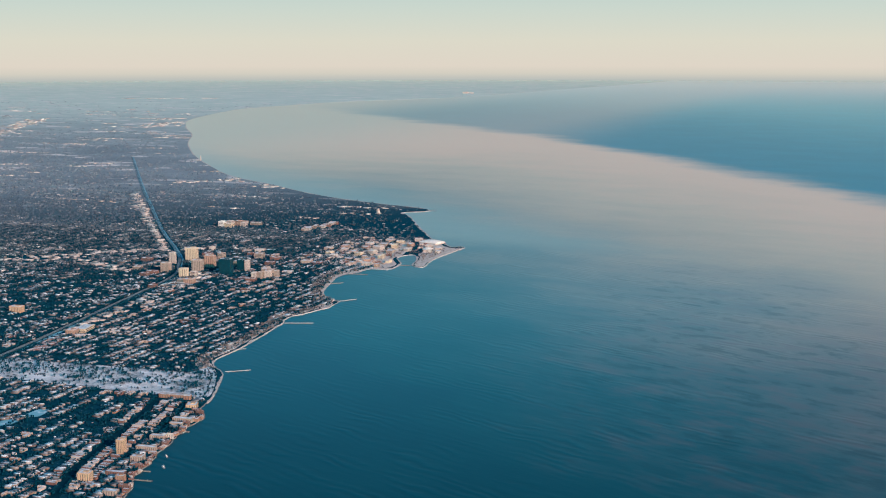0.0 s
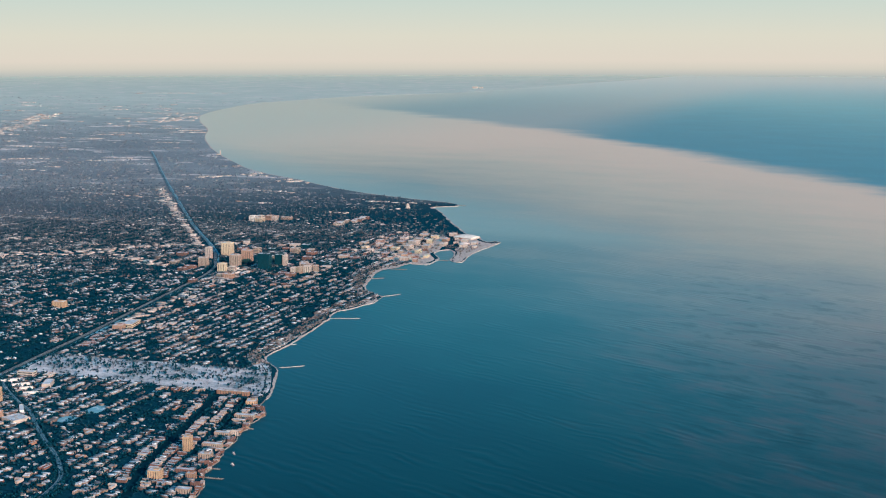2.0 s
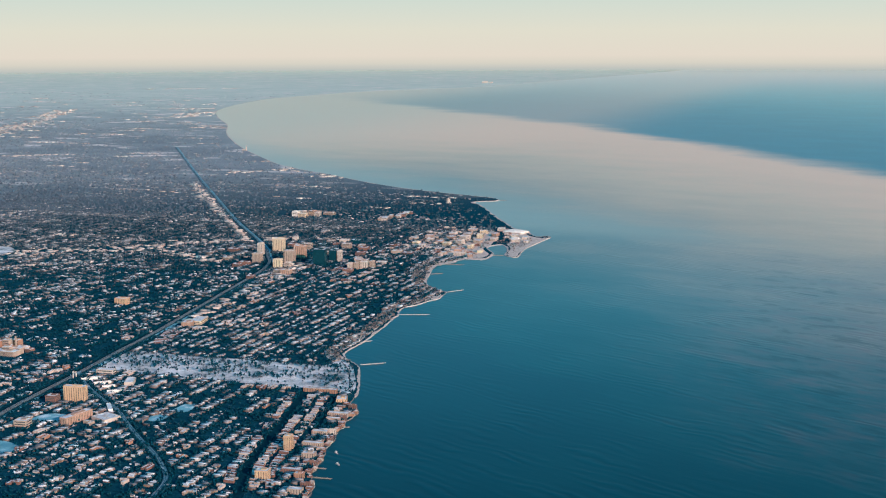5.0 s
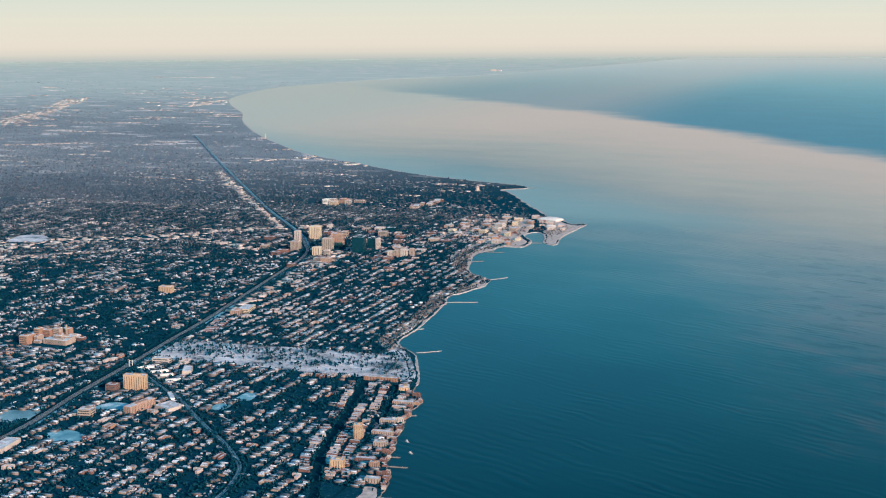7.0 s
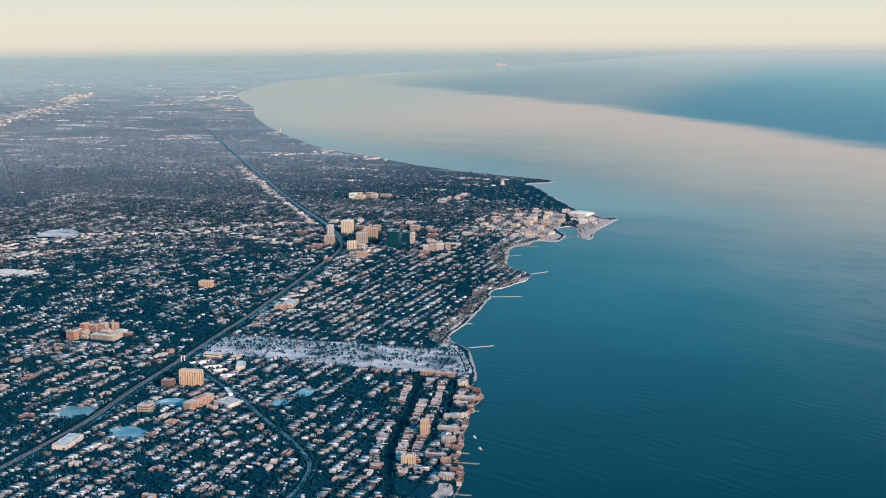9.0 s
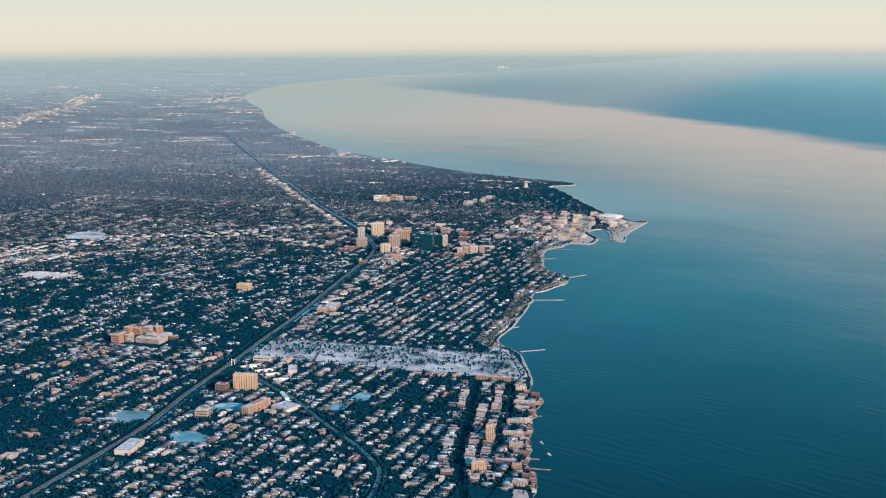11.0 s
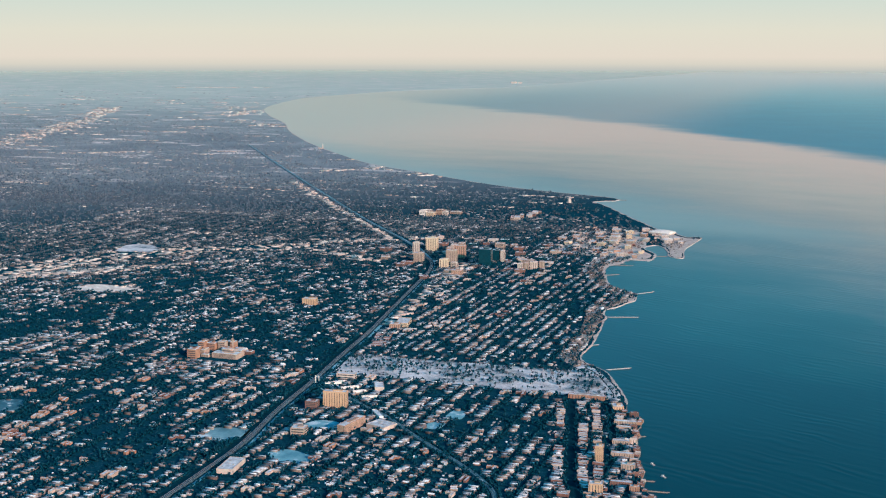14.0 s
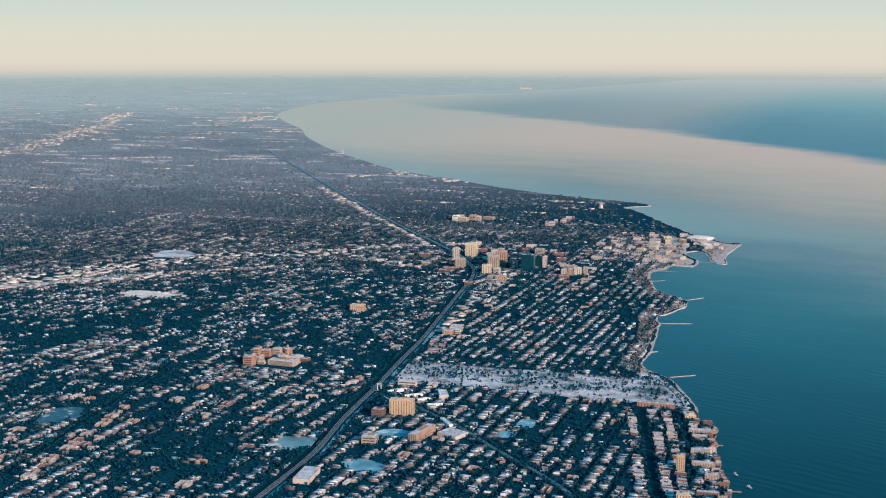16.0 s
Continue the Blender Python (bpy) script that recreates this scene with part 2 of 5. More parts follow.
CONCRETE = plain("concrete", (0.36, 0.35, 0.34), 0.85, 1.2, 0.3)
GLASS_DARK = plain("dark_glass", (0.003, 0.036, 0.052), 0.2, 1.0, 0.3, 0.35)
BARK = plain("bare_bark", (0.055, 0.042, 0.035), 0.9, 4.0, 0.4)
# teal of shadowed crowns is put into the twig colour
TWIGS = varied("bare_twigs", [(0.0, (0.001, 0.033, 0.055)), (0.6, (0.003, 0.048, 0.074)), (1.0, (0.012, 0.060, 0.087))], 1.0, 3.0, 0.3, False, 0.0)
WALLS = varied("house_walls", [(0.0, (0.075, 0.058, 0.055)), (0.25, (0.125, 0.092, 0.08)), (0.45, (0.21, 0.18, 0.16)), (0.62, (0.10, 0.066, 0.058)), (0.85, (0.30, 0.29, 0.28)), (1.0, (0.15, 0.15, 0.155))])
ROOFS = varied("snowy_roofs", [(0.0, (0.05, 0.07, 0.085)), (0.25, (0.13, 0.155, 0.18)), (0.45, (0.31, 0.34, 0.37)), (0.75, (0.50, 0.54, 0.57)), (1.0, (0.74, 0.79, 0.82))], 0.8, 1.4, 0.3)
BRICK_ORANGE = plain("orange_brick", (0.29, 0.165, 0.115), 0.85, 1.0, 0.3)
BRICK_RED = plain("red_brick", (0.17, 0.092, 0.075), 0.85, 1.0, 0.3)
BRICK_TAN = plain("tan_brick", (0.32, 0.245, 0.20), 0.85, 1.0, 0.25)
STONE_CREAM = plain("cream_stone", (0.43, 0.36, 0.315), 0.8, 0.9, 0.25)
STONE_WHITE = plain("white_concrete", (0.68, 0.63, 0.57), 0.75, 0.9, 0.18)
WINDOW = plain("window_glass", (0.05, 0.06, 0.07), 0.2, 1.0, 0.3, 0.6)
SKYGLOW = glow("low_sky", [(0.0, srgb(180, 189, 185)), (0.008, srgb(191, 193, 187)), (0.025, srgb(211, 206, 193)), (0.05, srgb(223, 213, 199)), (0.135, srgb(220, 217, 201)), (0.24, srgb(204, 215, 205)), (0.30, srgb(194, 212, 206)), (1.0, srgb(150, 190, 200))], 0.0, 1100.0)
# paler copy of the bare twigs; haze is in the colour
HAZED_TWIGS = varied("hazed_twigs", [(0.0, (0.055, 0.088, 0.120)), (0.6, (0.078, 0.115, 0.150)), (1.0, (0.115, 0.145, 0.175))], 1.0, 3.0, 0.3, False, 0.0)
SHRUBS = varied("brown_shrub_twigs", [(0.0, (0.10, 0.09, 0.085)), (0.6, (0.17, 0.14, 0.13)), (1.0, (0.26, 0.22, 0.205))], 0.95, 3.0, 0.3)
# cream copy of the snow, with warm sunlight in its colour
SUNNY_SNOW = snow_material("sunlit_snow", (0.48, 0.42, 0.36), (0.76, 0.67, 0.58), 0.3)

# muted copies of the house roofs and walls, haze put into the colour
HAZED_ROOFS = varied("hazed_snowy_roofs", [(0.0, (0.08, 0.11, 0.13)), (0.45, (0.17, 0.20, 0.22)), (0.8, (0.31, 0.33, 0.34)), (1.0, (0.66, 0.64, 0.63))], 0.85, 1.4, 0.3)
HAZED_WALLS = varied("hazed_house_walls", [(0.0, (0.09, 0.095, 0.10)), (0.6, (0.155, 0.15, 0.15)), (1.0, (0.32, 0.28, 0.26))])
SHED_ROOFS = varied("wide_snowy_roofs", [(0.0, (0.28, 0.25, 0.23)), (0.5, (0.45, 0.395, 0.35)), (1.0, (0.66, 0.58, 0.51))], 0.8, 0.8, 0.25)
SHED_WALLS = varied("shed_walls", [(0.0, (0.30, 0.22, 0.18)), (0.5, (0.45, 0.37, 0.32)), (1.0, (0.60, 0.52, 0.46))])
# snow in shade, its blue put into the colour
SHADED_SNOW = snow_material("bluish_shaded_snow", (0.07, 0.23, 0.29), (0.15, 0.36, 0.42), 0.2)
# palest twig copy, coloured for the thickest haze
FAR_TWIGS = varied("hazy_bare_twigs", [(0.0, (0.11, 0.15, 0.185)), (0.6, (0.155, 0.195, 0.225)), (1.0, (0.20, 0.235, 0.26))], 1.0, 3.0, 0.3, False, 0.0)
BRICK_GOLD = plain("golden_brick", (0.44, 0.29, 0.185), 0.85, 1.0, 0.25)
# half-paled twig copy, a step towards the haze-coloured trees
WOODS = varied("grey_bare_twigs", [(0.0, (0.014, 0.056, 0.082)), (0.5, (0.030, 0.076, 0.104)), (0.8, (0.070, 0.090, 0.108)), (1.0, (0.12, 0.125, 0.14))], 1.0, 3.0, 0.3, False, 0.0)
# a darker teal copy of the shaded snow
DARK_TEAL_SNOW = snow_material("dark_teal_snow", (0.018, 0.085, 0.12), (0.04, 0.15, 0.195), 0.3)
SALMON = plain("salmon_brick", (0.34, 0.215, 0.16), 0.85, 1.0, 0.3)
PALE_YELLOW = plain("pale_yellow_stone", (0.50, 0.40, 0.285), 0.8, 0.9, 0.22)

# ---- building helpers ----
rng = np.random.default_rng(7)


def mesh_object(name, verts, faces, materials, slots=None, smooth=False):
    me = bpy.data.meshes.new(name)
    me.from_pydata([tuple(v) for v in verts], [], [tuple(f) for f in faces])
    for m in materials:
        me.materials.append(m)
    if slots is not None:
        me.polygons.foreach_set("material_index", np.asarray(slots, dtype=np.int32))
    if smooth:
        me.polygons.foreach_set("use_smooth", np.ones(len(me.polygons), dtype=bool))
    me.update()
    return new(name, me)


def part(name, bm, material, parent, label=""):
    """Link a bmesh as one mesh object under a thing or a part."""
    me = bpy.data.meshes.new(name)
    bmesh.ops.recalc_face_normals(bm, faces=bm.faces[:])
    bm.to_mesh(me)
    bm.free()
    me.materials.append(material)
    ob = new(name, me)
    ob.parent = parent
    if label:
        tagged(ob, label)
    return ob


def thing(name, place, label, category, group="", turn=0.0):
    ob = new(name)
    ob.empty_display_size = 0.5
    ob.matrix_world = pose(*place, 0, 0, turn)
    return tagged(ob, label, category, group)


def add_box(bm, cx, cy, z0, sx, sy, h, taper=1.0):
    v = []
    for z, k in ((z0, 1.0), (z0 + h, taper)):
        for a, b in ((-1, -1), (1, -1), (1, 1), (-1, 1)):
            v.append(bm.verts.new((cx + a * sx / 2 * k, cy + b * sy / 2 * k, z)))
    for f in ((3, 2, 1, 0), (4, 5, 6, 7), (0, 1, 5, 4), (1, 2, 6, 5), (2, 3, 7, 6), (3, 0, 4, 7)):
        bm.faces.new([v[i] for i in f])
    return bm


def box(cx, cy, z0, sx, sy, h, taper=1.0):
    return add_box(bmesh.new(), cx, cy, z0, sx, sy, h, taper)


def smooth_line(points, each=6):
    """A soft curve through the points of the plan."""
    p = [Vector(q) for q in points]
    out = []
    for i in range(len(p) - 1):
        a, b, c, d = p[max(i - 1, 0)], p[i], p[i + 1], p[min(i + 2, len(p) - 1)]
        for k in range(each):
            t = k / each
            out.append(0.5 * ((2 * b) + (c - a) * t + (2 * a - 5 * b + 4 * c - d) * t * t + (3 * b - a - 3 * c + d) * t ** 3))
    out.append(p[-1])
    return out


def ribbon(name, points, width, z, depth, material, each=6, edge=0.0):
    """A strip of road, bed or beach along a line of the plan, with its sides."""
    line = smooth_line([(x, y, 0) for x, y in points], each)
    verts, faces = [], []
    for i, p in enumerate(line):
        d = (line[min(i + 1, len(line) - 1)] - line[max(i - 1, 0)]).normalized()
        s = Vector((-d.y, d.x, 0))
        w = width * (1 + edge * (noise.noise(p * 0.6) if edge else 0))
        a, b = p + s * w / 2, p - s * w / 2
        verts += [(a.x, a.y, z - depth), (a.x, a.y, z), (b.x, b.y, z), (b.x, b.y, z - depth)]
        if i:
            k = 4 * i
            faces += [(k - 4 + j, k - 3 + j, k + 1 + j, k + j) for j in range(3)]
    return mesh_object(name, verts, faces, [material])


# ---- the plan: x east, y north; the whole coast is modelled at one thirteenth of its true size ----
SHORE_SOUTH = [(86, -190), (80, -115), (75.5, -84), (73.4, -74.3), (72.4, -66.4), (70.5, -59.3), (67.6, -54.4), (65.3, -47.8), (64.2, -41), (61.4, -33.8), (60.4, -26), (58.2, -19.6), (58.2, -15.2), (56.6, -10.9), (57.2, -6.6), (55.8, -0.2), (52.2, 2.6), (50.1, 8.5), (48.8, 14.8), (46.8, 20.4), (43.4, 28.8), (40.2, 36.2), (37.3, 42.2), (34.2, 46.2), (30.2, 49.8), (27.4, 53.4), (25.6, 57.2), (24.9, 62), (24.9, 69.5), (24.9, 77), (23.4, 91), (22.2, 102), (20.9, 111), (20.3, 118), (18.2, 124), (17.4, 131.5), (19.6, 135), (21, 140), (22.2, 145.6), (24.2, 150.7), (23.6, 157.5)]
SHORE_CAMPUS = [(22.8, 164.4), (20, 166.2), (16.5, 169), (11, 175), (6.2, 185.2), (2.2, 200), (-0.9, 212), (-2.2, 219), (-1.4, 225), (1.2, 230), (2.6, 237), (5, 243.6), (8.5, 245), (12.8, 242), (13.6, 250), (12.8, 260), (8.4, 268.4), (4.6, 275), (4.6, 283.4), (8.6, 288), (13.6, 280), (17, 269), (19, 258.8), (23.6, 254), (26.4, 256.2), (24.3, 268.6), (23.2, 280.6), (23.7, 290), (24.6, 303.6), (25.6, 319), (22.2, 322.6), (18.6, 319.5), (13.6, 325), (8.6, 335), (3.2, 340), (-2, 344), (-7.8, 355)]
SHORE_NORTH = [(-14.4, 366.7), (-20.5, 377), (-26.2, 388), (-33.4, 401), (-40.5, 415), (-48.6, 429.6), (-56.4, 441), (-59.6, 446.4), (-54.3, 452), (-49, 455), (-46.6, 460.5), (-52, 468.5), (-61, 474.5), (-84, 483), (-117, 498), (-149, 516), (-187, 545), (-219, 573), (-257, 601), (-298, 638), (-345, 695), (-402, 768), (-455, 843), (-533, 964), (-602, 1088), (-697, 1230), (-790, 1390), (-852, 1560), (-908, 1780), (-898, 1975), (-880, 2150), (-820, 2300), (-735, 2470), (-690, 2800), (-655, 3200), (-590, 3800), (-545, 4400)]
coast = smooth_line([(x, y, 0) for x, y in SHORE_SOUTH + SHORE_CAMPUS + SHORE_NORTH], 5)
for p in coast:      # a ragged built-up edge in the south, softer beaches farther on
    rough = 0.9 if p.y < 5 else 0.3
    p.x += rough * noise.noise(Vector((p.x * 0.5, p.y * 0.8, 3)))
    p.y += 0.5 * rough * noise.noise(Vector((p.x * 0.6, p.y * 0.7, 8)))
coast_y = np.array([p.y for p in coast])
coast_x = np.array([p.x for p in coast])


def shore_x(y):
    """How far east the land reaches at y, staying west of every bay there."""
    hit = [coast_x[i] + (y - coast_y[i]) / (coast_y[i + 1] - coast_y[i] + 1e-9) * (coast_x[i + 1] - coast_x[i]) for i in range(len(coast) - 1) if (coast_y[i] - y) * (coast_y[i + 1] - y) <= 0]
    return min(hit) if hit else -1000.0


shore_table = np.array([shore_x(y) for y in np.arange(-190, 2600, 2.0)])


def land_edge(y):
    return np.interp(y, np.arange(-190, 2600, 2.0), shore_table)


LAND_Z = 0.22
FAR = 4780.0
MID = (165.0, -310.0)


def build_land():
    rim = [Vector((p.x + 0.35 * noise.noise(p * 0.35), p.y + 0.35 * noise.noise(p * 0.35 + Vector((9, 0, 0))), 0)) for p in coast]
    far = [Vector((MID[0] + math.sin(radians(a)) * FAR, MID[1] + math.cos(radians(a)) * FAR, 0)) for a in np.linspace(-8.5, -178, 60)]
    outline = rim + far + [Vector((60, -1200, 0))]
    from mathutils.geometry import tessellate_polygon
    tris = tessellate_polygon([outline])
    n = len(outline)
    verts = [(p.x, p.y, LAND_Z) for p in outline] + [(p.x, p.y, -0.4) for p in outline]
    faces = [(a, b, c) for a, b, c in tris] + [(i, (i + 1) % n, n + (i + 1) % n, n + i) for i in range(n)]
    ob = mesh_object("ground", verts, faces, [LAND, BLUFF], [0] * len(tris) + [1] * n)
    bm = bmesh.new()
    bm.from_mesh(ob.data)
    bmesh.ops.recalc_face_normals(bm, faces=bm.faces[:])
    for f in bm.faces:
        if abs(f.normal.z) > 0.9 and f.normal.z < 0:
            f.normal_flip()
    bm.to_mesh(ob.data)
    bm.free()
    return tagged(ob, "flat suburban land with old snow, hazed by colour towards the horizon", "ground", kind="structure")


build_land()


def build_lake():
    ring = [(MID[0] + math.sin(radians(a)) * FAR, MID[1] + math.cos(radians(a)) * FAR, 0) for a in range(0, 360, 4)]
    verts = [(MID[0], MID[1], 0)] + ring
    faces = [(0, i + 1, (i + 1) % len(ring) + 1) for i in range(len(ring))]
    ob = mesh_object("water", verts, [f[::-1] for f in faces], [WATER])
    return tagged(ob, "calm teal lake with a pale beige reach and ripples", "lake", kind="structure")


build_lake()


def build_low_sky():
    steps = np.linspace(-80, 70, 76)
    verts, faces = [], []
    for i, a in enumerate(steps):
        x, y = MID[0] + math.sin(radians(a)) * (FAR - 6), MID[1] + math.cos(radians(a)) * (FAR - 6)
        verts += [(x, y, -2), (x, y, 1100)]
        if i:
            faces.append((2 * i - 2, 2 * i, 2 * i + 1, 2 * i - 1))
    ob = mesh_object("backdrop", verts, faces, [SKYGLOW])
    ob.visible_shadow = False
    return tagged(ob, "pale cream and teal winter sky low over the horizon", "sky", kind="structure")


build_low_sky()

# ---- roads and tracks ----
RAIL = [(-29, -125), (-30.7, -83), (-32.5, -55), (-37.5, -27), (-41.5, 4), (-46, 33), (-50.5, 65), (-57, 101), (-65, 145), (-71.5, 181), (-78.5, 203), (-86, 216), (-99, 238.5), (-120, 267), (-162.5, 322), (-231, 417), (-317, 537), (-441, 714), (-480, 769)]
BRANCH = [(-42.5, 8), (-31.5, -3.5), (-17, -15.5), (-7, -23), (4, -34), (14, -43.5), (24, -52.5), (31.8, -61), (36.2, -67.5), (38.9, -76), (40.3, -86), (39, -112)]
AVENUE = [(33, 13), (34.5, 8), (38.5, -6.5), (42.6, -24), (46.7, -41), (50, -54.5), (55.4, -66.5), (60.6, -79.5), (66, -100), (70, -122)]
SHORE_AVENUE = [(44.3, 11.5), (47.3, 0.4), (50.9, -13), (53.7, -23.5)]
DIAGONAL = [(-86, -125), (-91.4, -97.3), (-102.6, -39.9), (-112, 8)]


def near_line(x, y, line, reach):
    """Which of the places lie within reach of a line of the plan."""
    out = np.zeros(len(x), dtype=bool)
    for (ax, ay), (bx, by) in zip(line[:-1], line[1:]):
        dx, dy = bx - ax, by - ay
        t = np.clip(((x - ax) * dx + (y - ay) * dy) / (dx * dx + dy * dy), 0, 1)
        out |= np.hypot(x - ax - t * dx, y - ay - t * dy) < reach
    return out


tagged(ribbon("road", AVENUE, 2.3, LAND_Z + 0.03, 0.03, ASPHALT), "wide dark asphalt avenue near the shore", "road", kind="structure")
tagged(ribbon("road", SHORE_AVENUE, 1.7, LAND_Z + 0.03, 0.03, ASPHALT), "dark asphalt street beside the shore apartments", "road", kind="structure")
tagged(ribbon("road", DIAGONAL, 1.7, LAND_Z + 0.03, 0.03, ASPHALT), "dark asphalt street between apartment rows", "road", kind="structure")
tagged(ribbon("rail_bed", RAIL[12:], 1.2, LAND_Z + 0.34, 0.34, DARK_TEAL_SNOW, edge=0.3), "raised railway embankment running north through woods", "railway", kind="structure")
tagged(ribbon("rail_bed", RAIL[:13], 1.32, LAND_Z + 0.34, 0.34, BALLAST, edge=0.28), "raised grey railway embankment with several tracks", "railway", kind="structure")
tagged(ribbon("rail_bed", BRANCH, 1.15, LAND_Z + 0.38, 0.38, DARK_TEAL_SNOW, edge=0.2), "raised teal-coloured branch railway curving through the houses", "railway", kind="structure")


def offset(line, d):
    out = []
    for i, (x, y) in enumerate(line):
        ax, ay = line[max(i - 1, 0)]
        bx, by = line[min(i + 1, len(line) - 1)]
        k = math.hypot(bx - ax, by - ay)
        out.append((x - (by - ay) / k * d, y + (bx - ax) / k * d))
    return out


for line, gaps, z in ((RAIL, (-0.62, -0.5, -0.12, 0.0, 0.4, 0.52), 0.34), (BRANCH, (-0.32, -0.2, 0.2, 0.32), 0.38)):
    for g in gaps:
        tagged(ribbon("rail", offset(line, g), 0.045, LAND_Z + z + 0.03, 0.03, STEEL), "steel running rail on ballast", "rail", kind="structure")
for d in (-2.6, -1.5, 1.5, 2.7):
    tagged(ribbon("siding", offset(BRANCH[:4], d)[:4], 0.42, LAND_Z + 0.05, 0.05, SHADED_SNOW if d < 0 else LAWN_SNOW), "snowy storage track in the rail yard", "railway", kind="structure")
# both snow verges carry their shade as a blue base colour
tagged(ribbon("road", offset(RAIL[:13], -1.75), 1.0, LAND_Z + 0.03, 0.03, SHADED_SNOW, edge=0.7), "snow verge beside the railway, coloured as in shade", "verge", kind="structure")
tagged(ribbon("road", offset(RAIL[11:], -1.3), 0.6, LAND_Z + 0.06, 0.06, SHADED_SNOW), "snow verge along the northern railway, coloured as in shade", "verge", kind="structure")
tagged(ribbon("road", offset(RAIL[:13], 1.9), 0.8, LAND_Z + 0.03, 0.03, ASPHALT), "asphalt street beside the railway", "road", kind="structure")

STREET_STEP, CROSS_STEP = 7.7, 15.4
for k in range(-16, 9):
    x = k * STREET_STEP + 2.0
    for y0, y1 in ((-125, 15), (47, 232)):
        pts = [(x + 0.15 * noise.noise(Vector((k, y * 0.02, 0))), y) for y in np.arange(y0, y1 + 1, 15.0) if x < land_edge(y) - 3]
        if len(pts) > 2:
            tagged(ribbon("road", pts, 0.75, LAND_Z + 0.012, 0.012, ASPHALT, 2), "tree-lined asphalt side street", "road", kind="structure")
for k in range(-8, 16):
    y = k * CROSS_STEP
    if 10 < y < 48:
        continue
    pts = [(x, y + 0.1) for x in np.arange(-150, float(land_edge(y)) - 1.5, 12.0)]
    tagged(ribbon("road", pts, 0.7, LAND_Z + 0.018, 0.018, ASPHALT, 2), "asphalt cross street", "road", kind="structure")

# ---- beach, parks and snow fields ----
def strip_of_shore(name, y0, y1, inner, z, material, label):
    pts = [p for p in coast if y0 <= p.y <= y1 and (p.x < 30 or p.y < 160)]
    verts, faces = [], []
    for i, p in enumerate(pts):
        d = (pts[min(i + 1, len(pts) - 1)] - pts[max(i - 1, 0)]).normalized()
        s = Vector((-d.y, d.x, 0))
        w = inner * (0.55 + 1.3 * noise.noise(p * 0.13) + 1.1 * noise.noise(p * 0.47))
        a, b = p - s * min(0.2, inner * 0.4), p + s * max(w, 0.1)
        verts += [(a.x, a.y, -0.1), (a.x, a.y, z - 0.01), (b.x, b.y, z), (b.x, b.y, z - 0.15)]
        if i:
            k = 4 * i
            faces += [(k - 4 + j, k - 3 + j, k + 1 + j, k + j) for j in range(3)]
    return tagged(mesh_object(name, verts, faces, [material]), label, "beach", kind="structure")


strip_of_shore("beach", -75, 10, 0.15, LAND_Z + 0.03, ROCK, "narrow icy strand below the shore apartments")
strip_of_shore("beach", 10, 158, 0.75, LAND_Z + 0.03, SAND, "pale sand beach edged with ice and snow")
strip_of_shore("beach", 163, 243, 4.6, LAND_Z + 0.03, SAND, "broad snowy beach in the bay")
strip_of_shore("beach", 244, 350, 0.9, LAND_Z + 0.03, SAND, "snow-covered stone edge of the campus fill")
strip_of_shore("beach", 350, 1400, 1.5, LAND_Z + 0.03, SAND, "thin pale beach below the northern bluffs")


def field(name, corners, material, label, category="field", z=0.02):
    pts = smooth_line([(x, y, 0) for x, y in corners + corners[:1]], 3)[:-1]
    n = len(pts)
    verts = [(p.x, p.y, LAND_Z + z) for p in pts] + [(p.x, p.y, LAND_Z) for p in pts]
    faces = [tuple(range(n))] + [(i, (i + 1) % n, n + (i + 1) % n, n + i) for i in range(n)]
    return tagged(mesh_object(name, verts, faces, [material]), label, category, kind="structure")


park = [p for p in coast if 47 <= p.y <= 152] + [p for p in coast if 164 < p.y <= 238]
for lot in (park[:sum(p.y <= 152 for p in park)], park[sum(p.y <= 152 for p in park):]):
    inner = [(p.x - 4.2 + 0.8 * noise.noise(p * 0.08), p.y) for p in lot[::4]]
    tagged(ribbon("park_lawn", inner, 5.0, LAND_Z + 0.014, 0.014, SAND, 4, 0.2), "patchy snow on the lakeside park lawn", "lawn", kind="structure")

CEMETERY = [(-42.4, 30), (-43.4, 36), (-39, 38.5), (-25, 37.6), (-4, 39.3), (13, 40.3), (25.4, 41.3), (28.4, 49), (34, 44), (40, 33), (45.6, 21), (46.4, 14.6), (42, 14.8), (32, 14.6), (13, 14.4), (-4, 15), (-20, 15.1), (-31, 14.8), (-39.5, 16.5), (-41.2, 23)]
field("cemetery_lawn", CEMETERY, LAWN_SNOW, "snow-covered cemetery lawn dotted with bare trees", "lawn")
FIELDS = [[(-46.3, -54.5), (-45.7, -46), (-36.4, -44.2), (-35, -51), (-38.4, -54.8)], [(-23.6, -58.9), (-20.1, -54.9), (-11, -58.5), (-12.2, -63.2), (-19.3, -63.3)], [(-112, -58.4), (-115.4, -45.2), (-107.5, -42), (-104, -49), (-106.8, -57.7)],
          [(-26.3, -38.9), (-24, -31.5), (-17.7, -30.7), (-16.4, -36.8)], [(6.7, -18.7), (7, -10.6), (10.2, -10.5), (11.4, -17)], [(-194.1, 99.7), (-188.6, 108.1), (-165.8, 105.3), (-169, 98), (-185.9, 94.1)],
          [(-230.5, 180), (-236, 198), (-226, 203), (-215, 194), (-212.9, 186), (-220, 183)], [(4.2, -27.2), (5, -22.4), (8.8, -22), (8.3, -27.7)],
          [(-443, 334), (-446, 363), (-433, 355), (-430, 329)]]
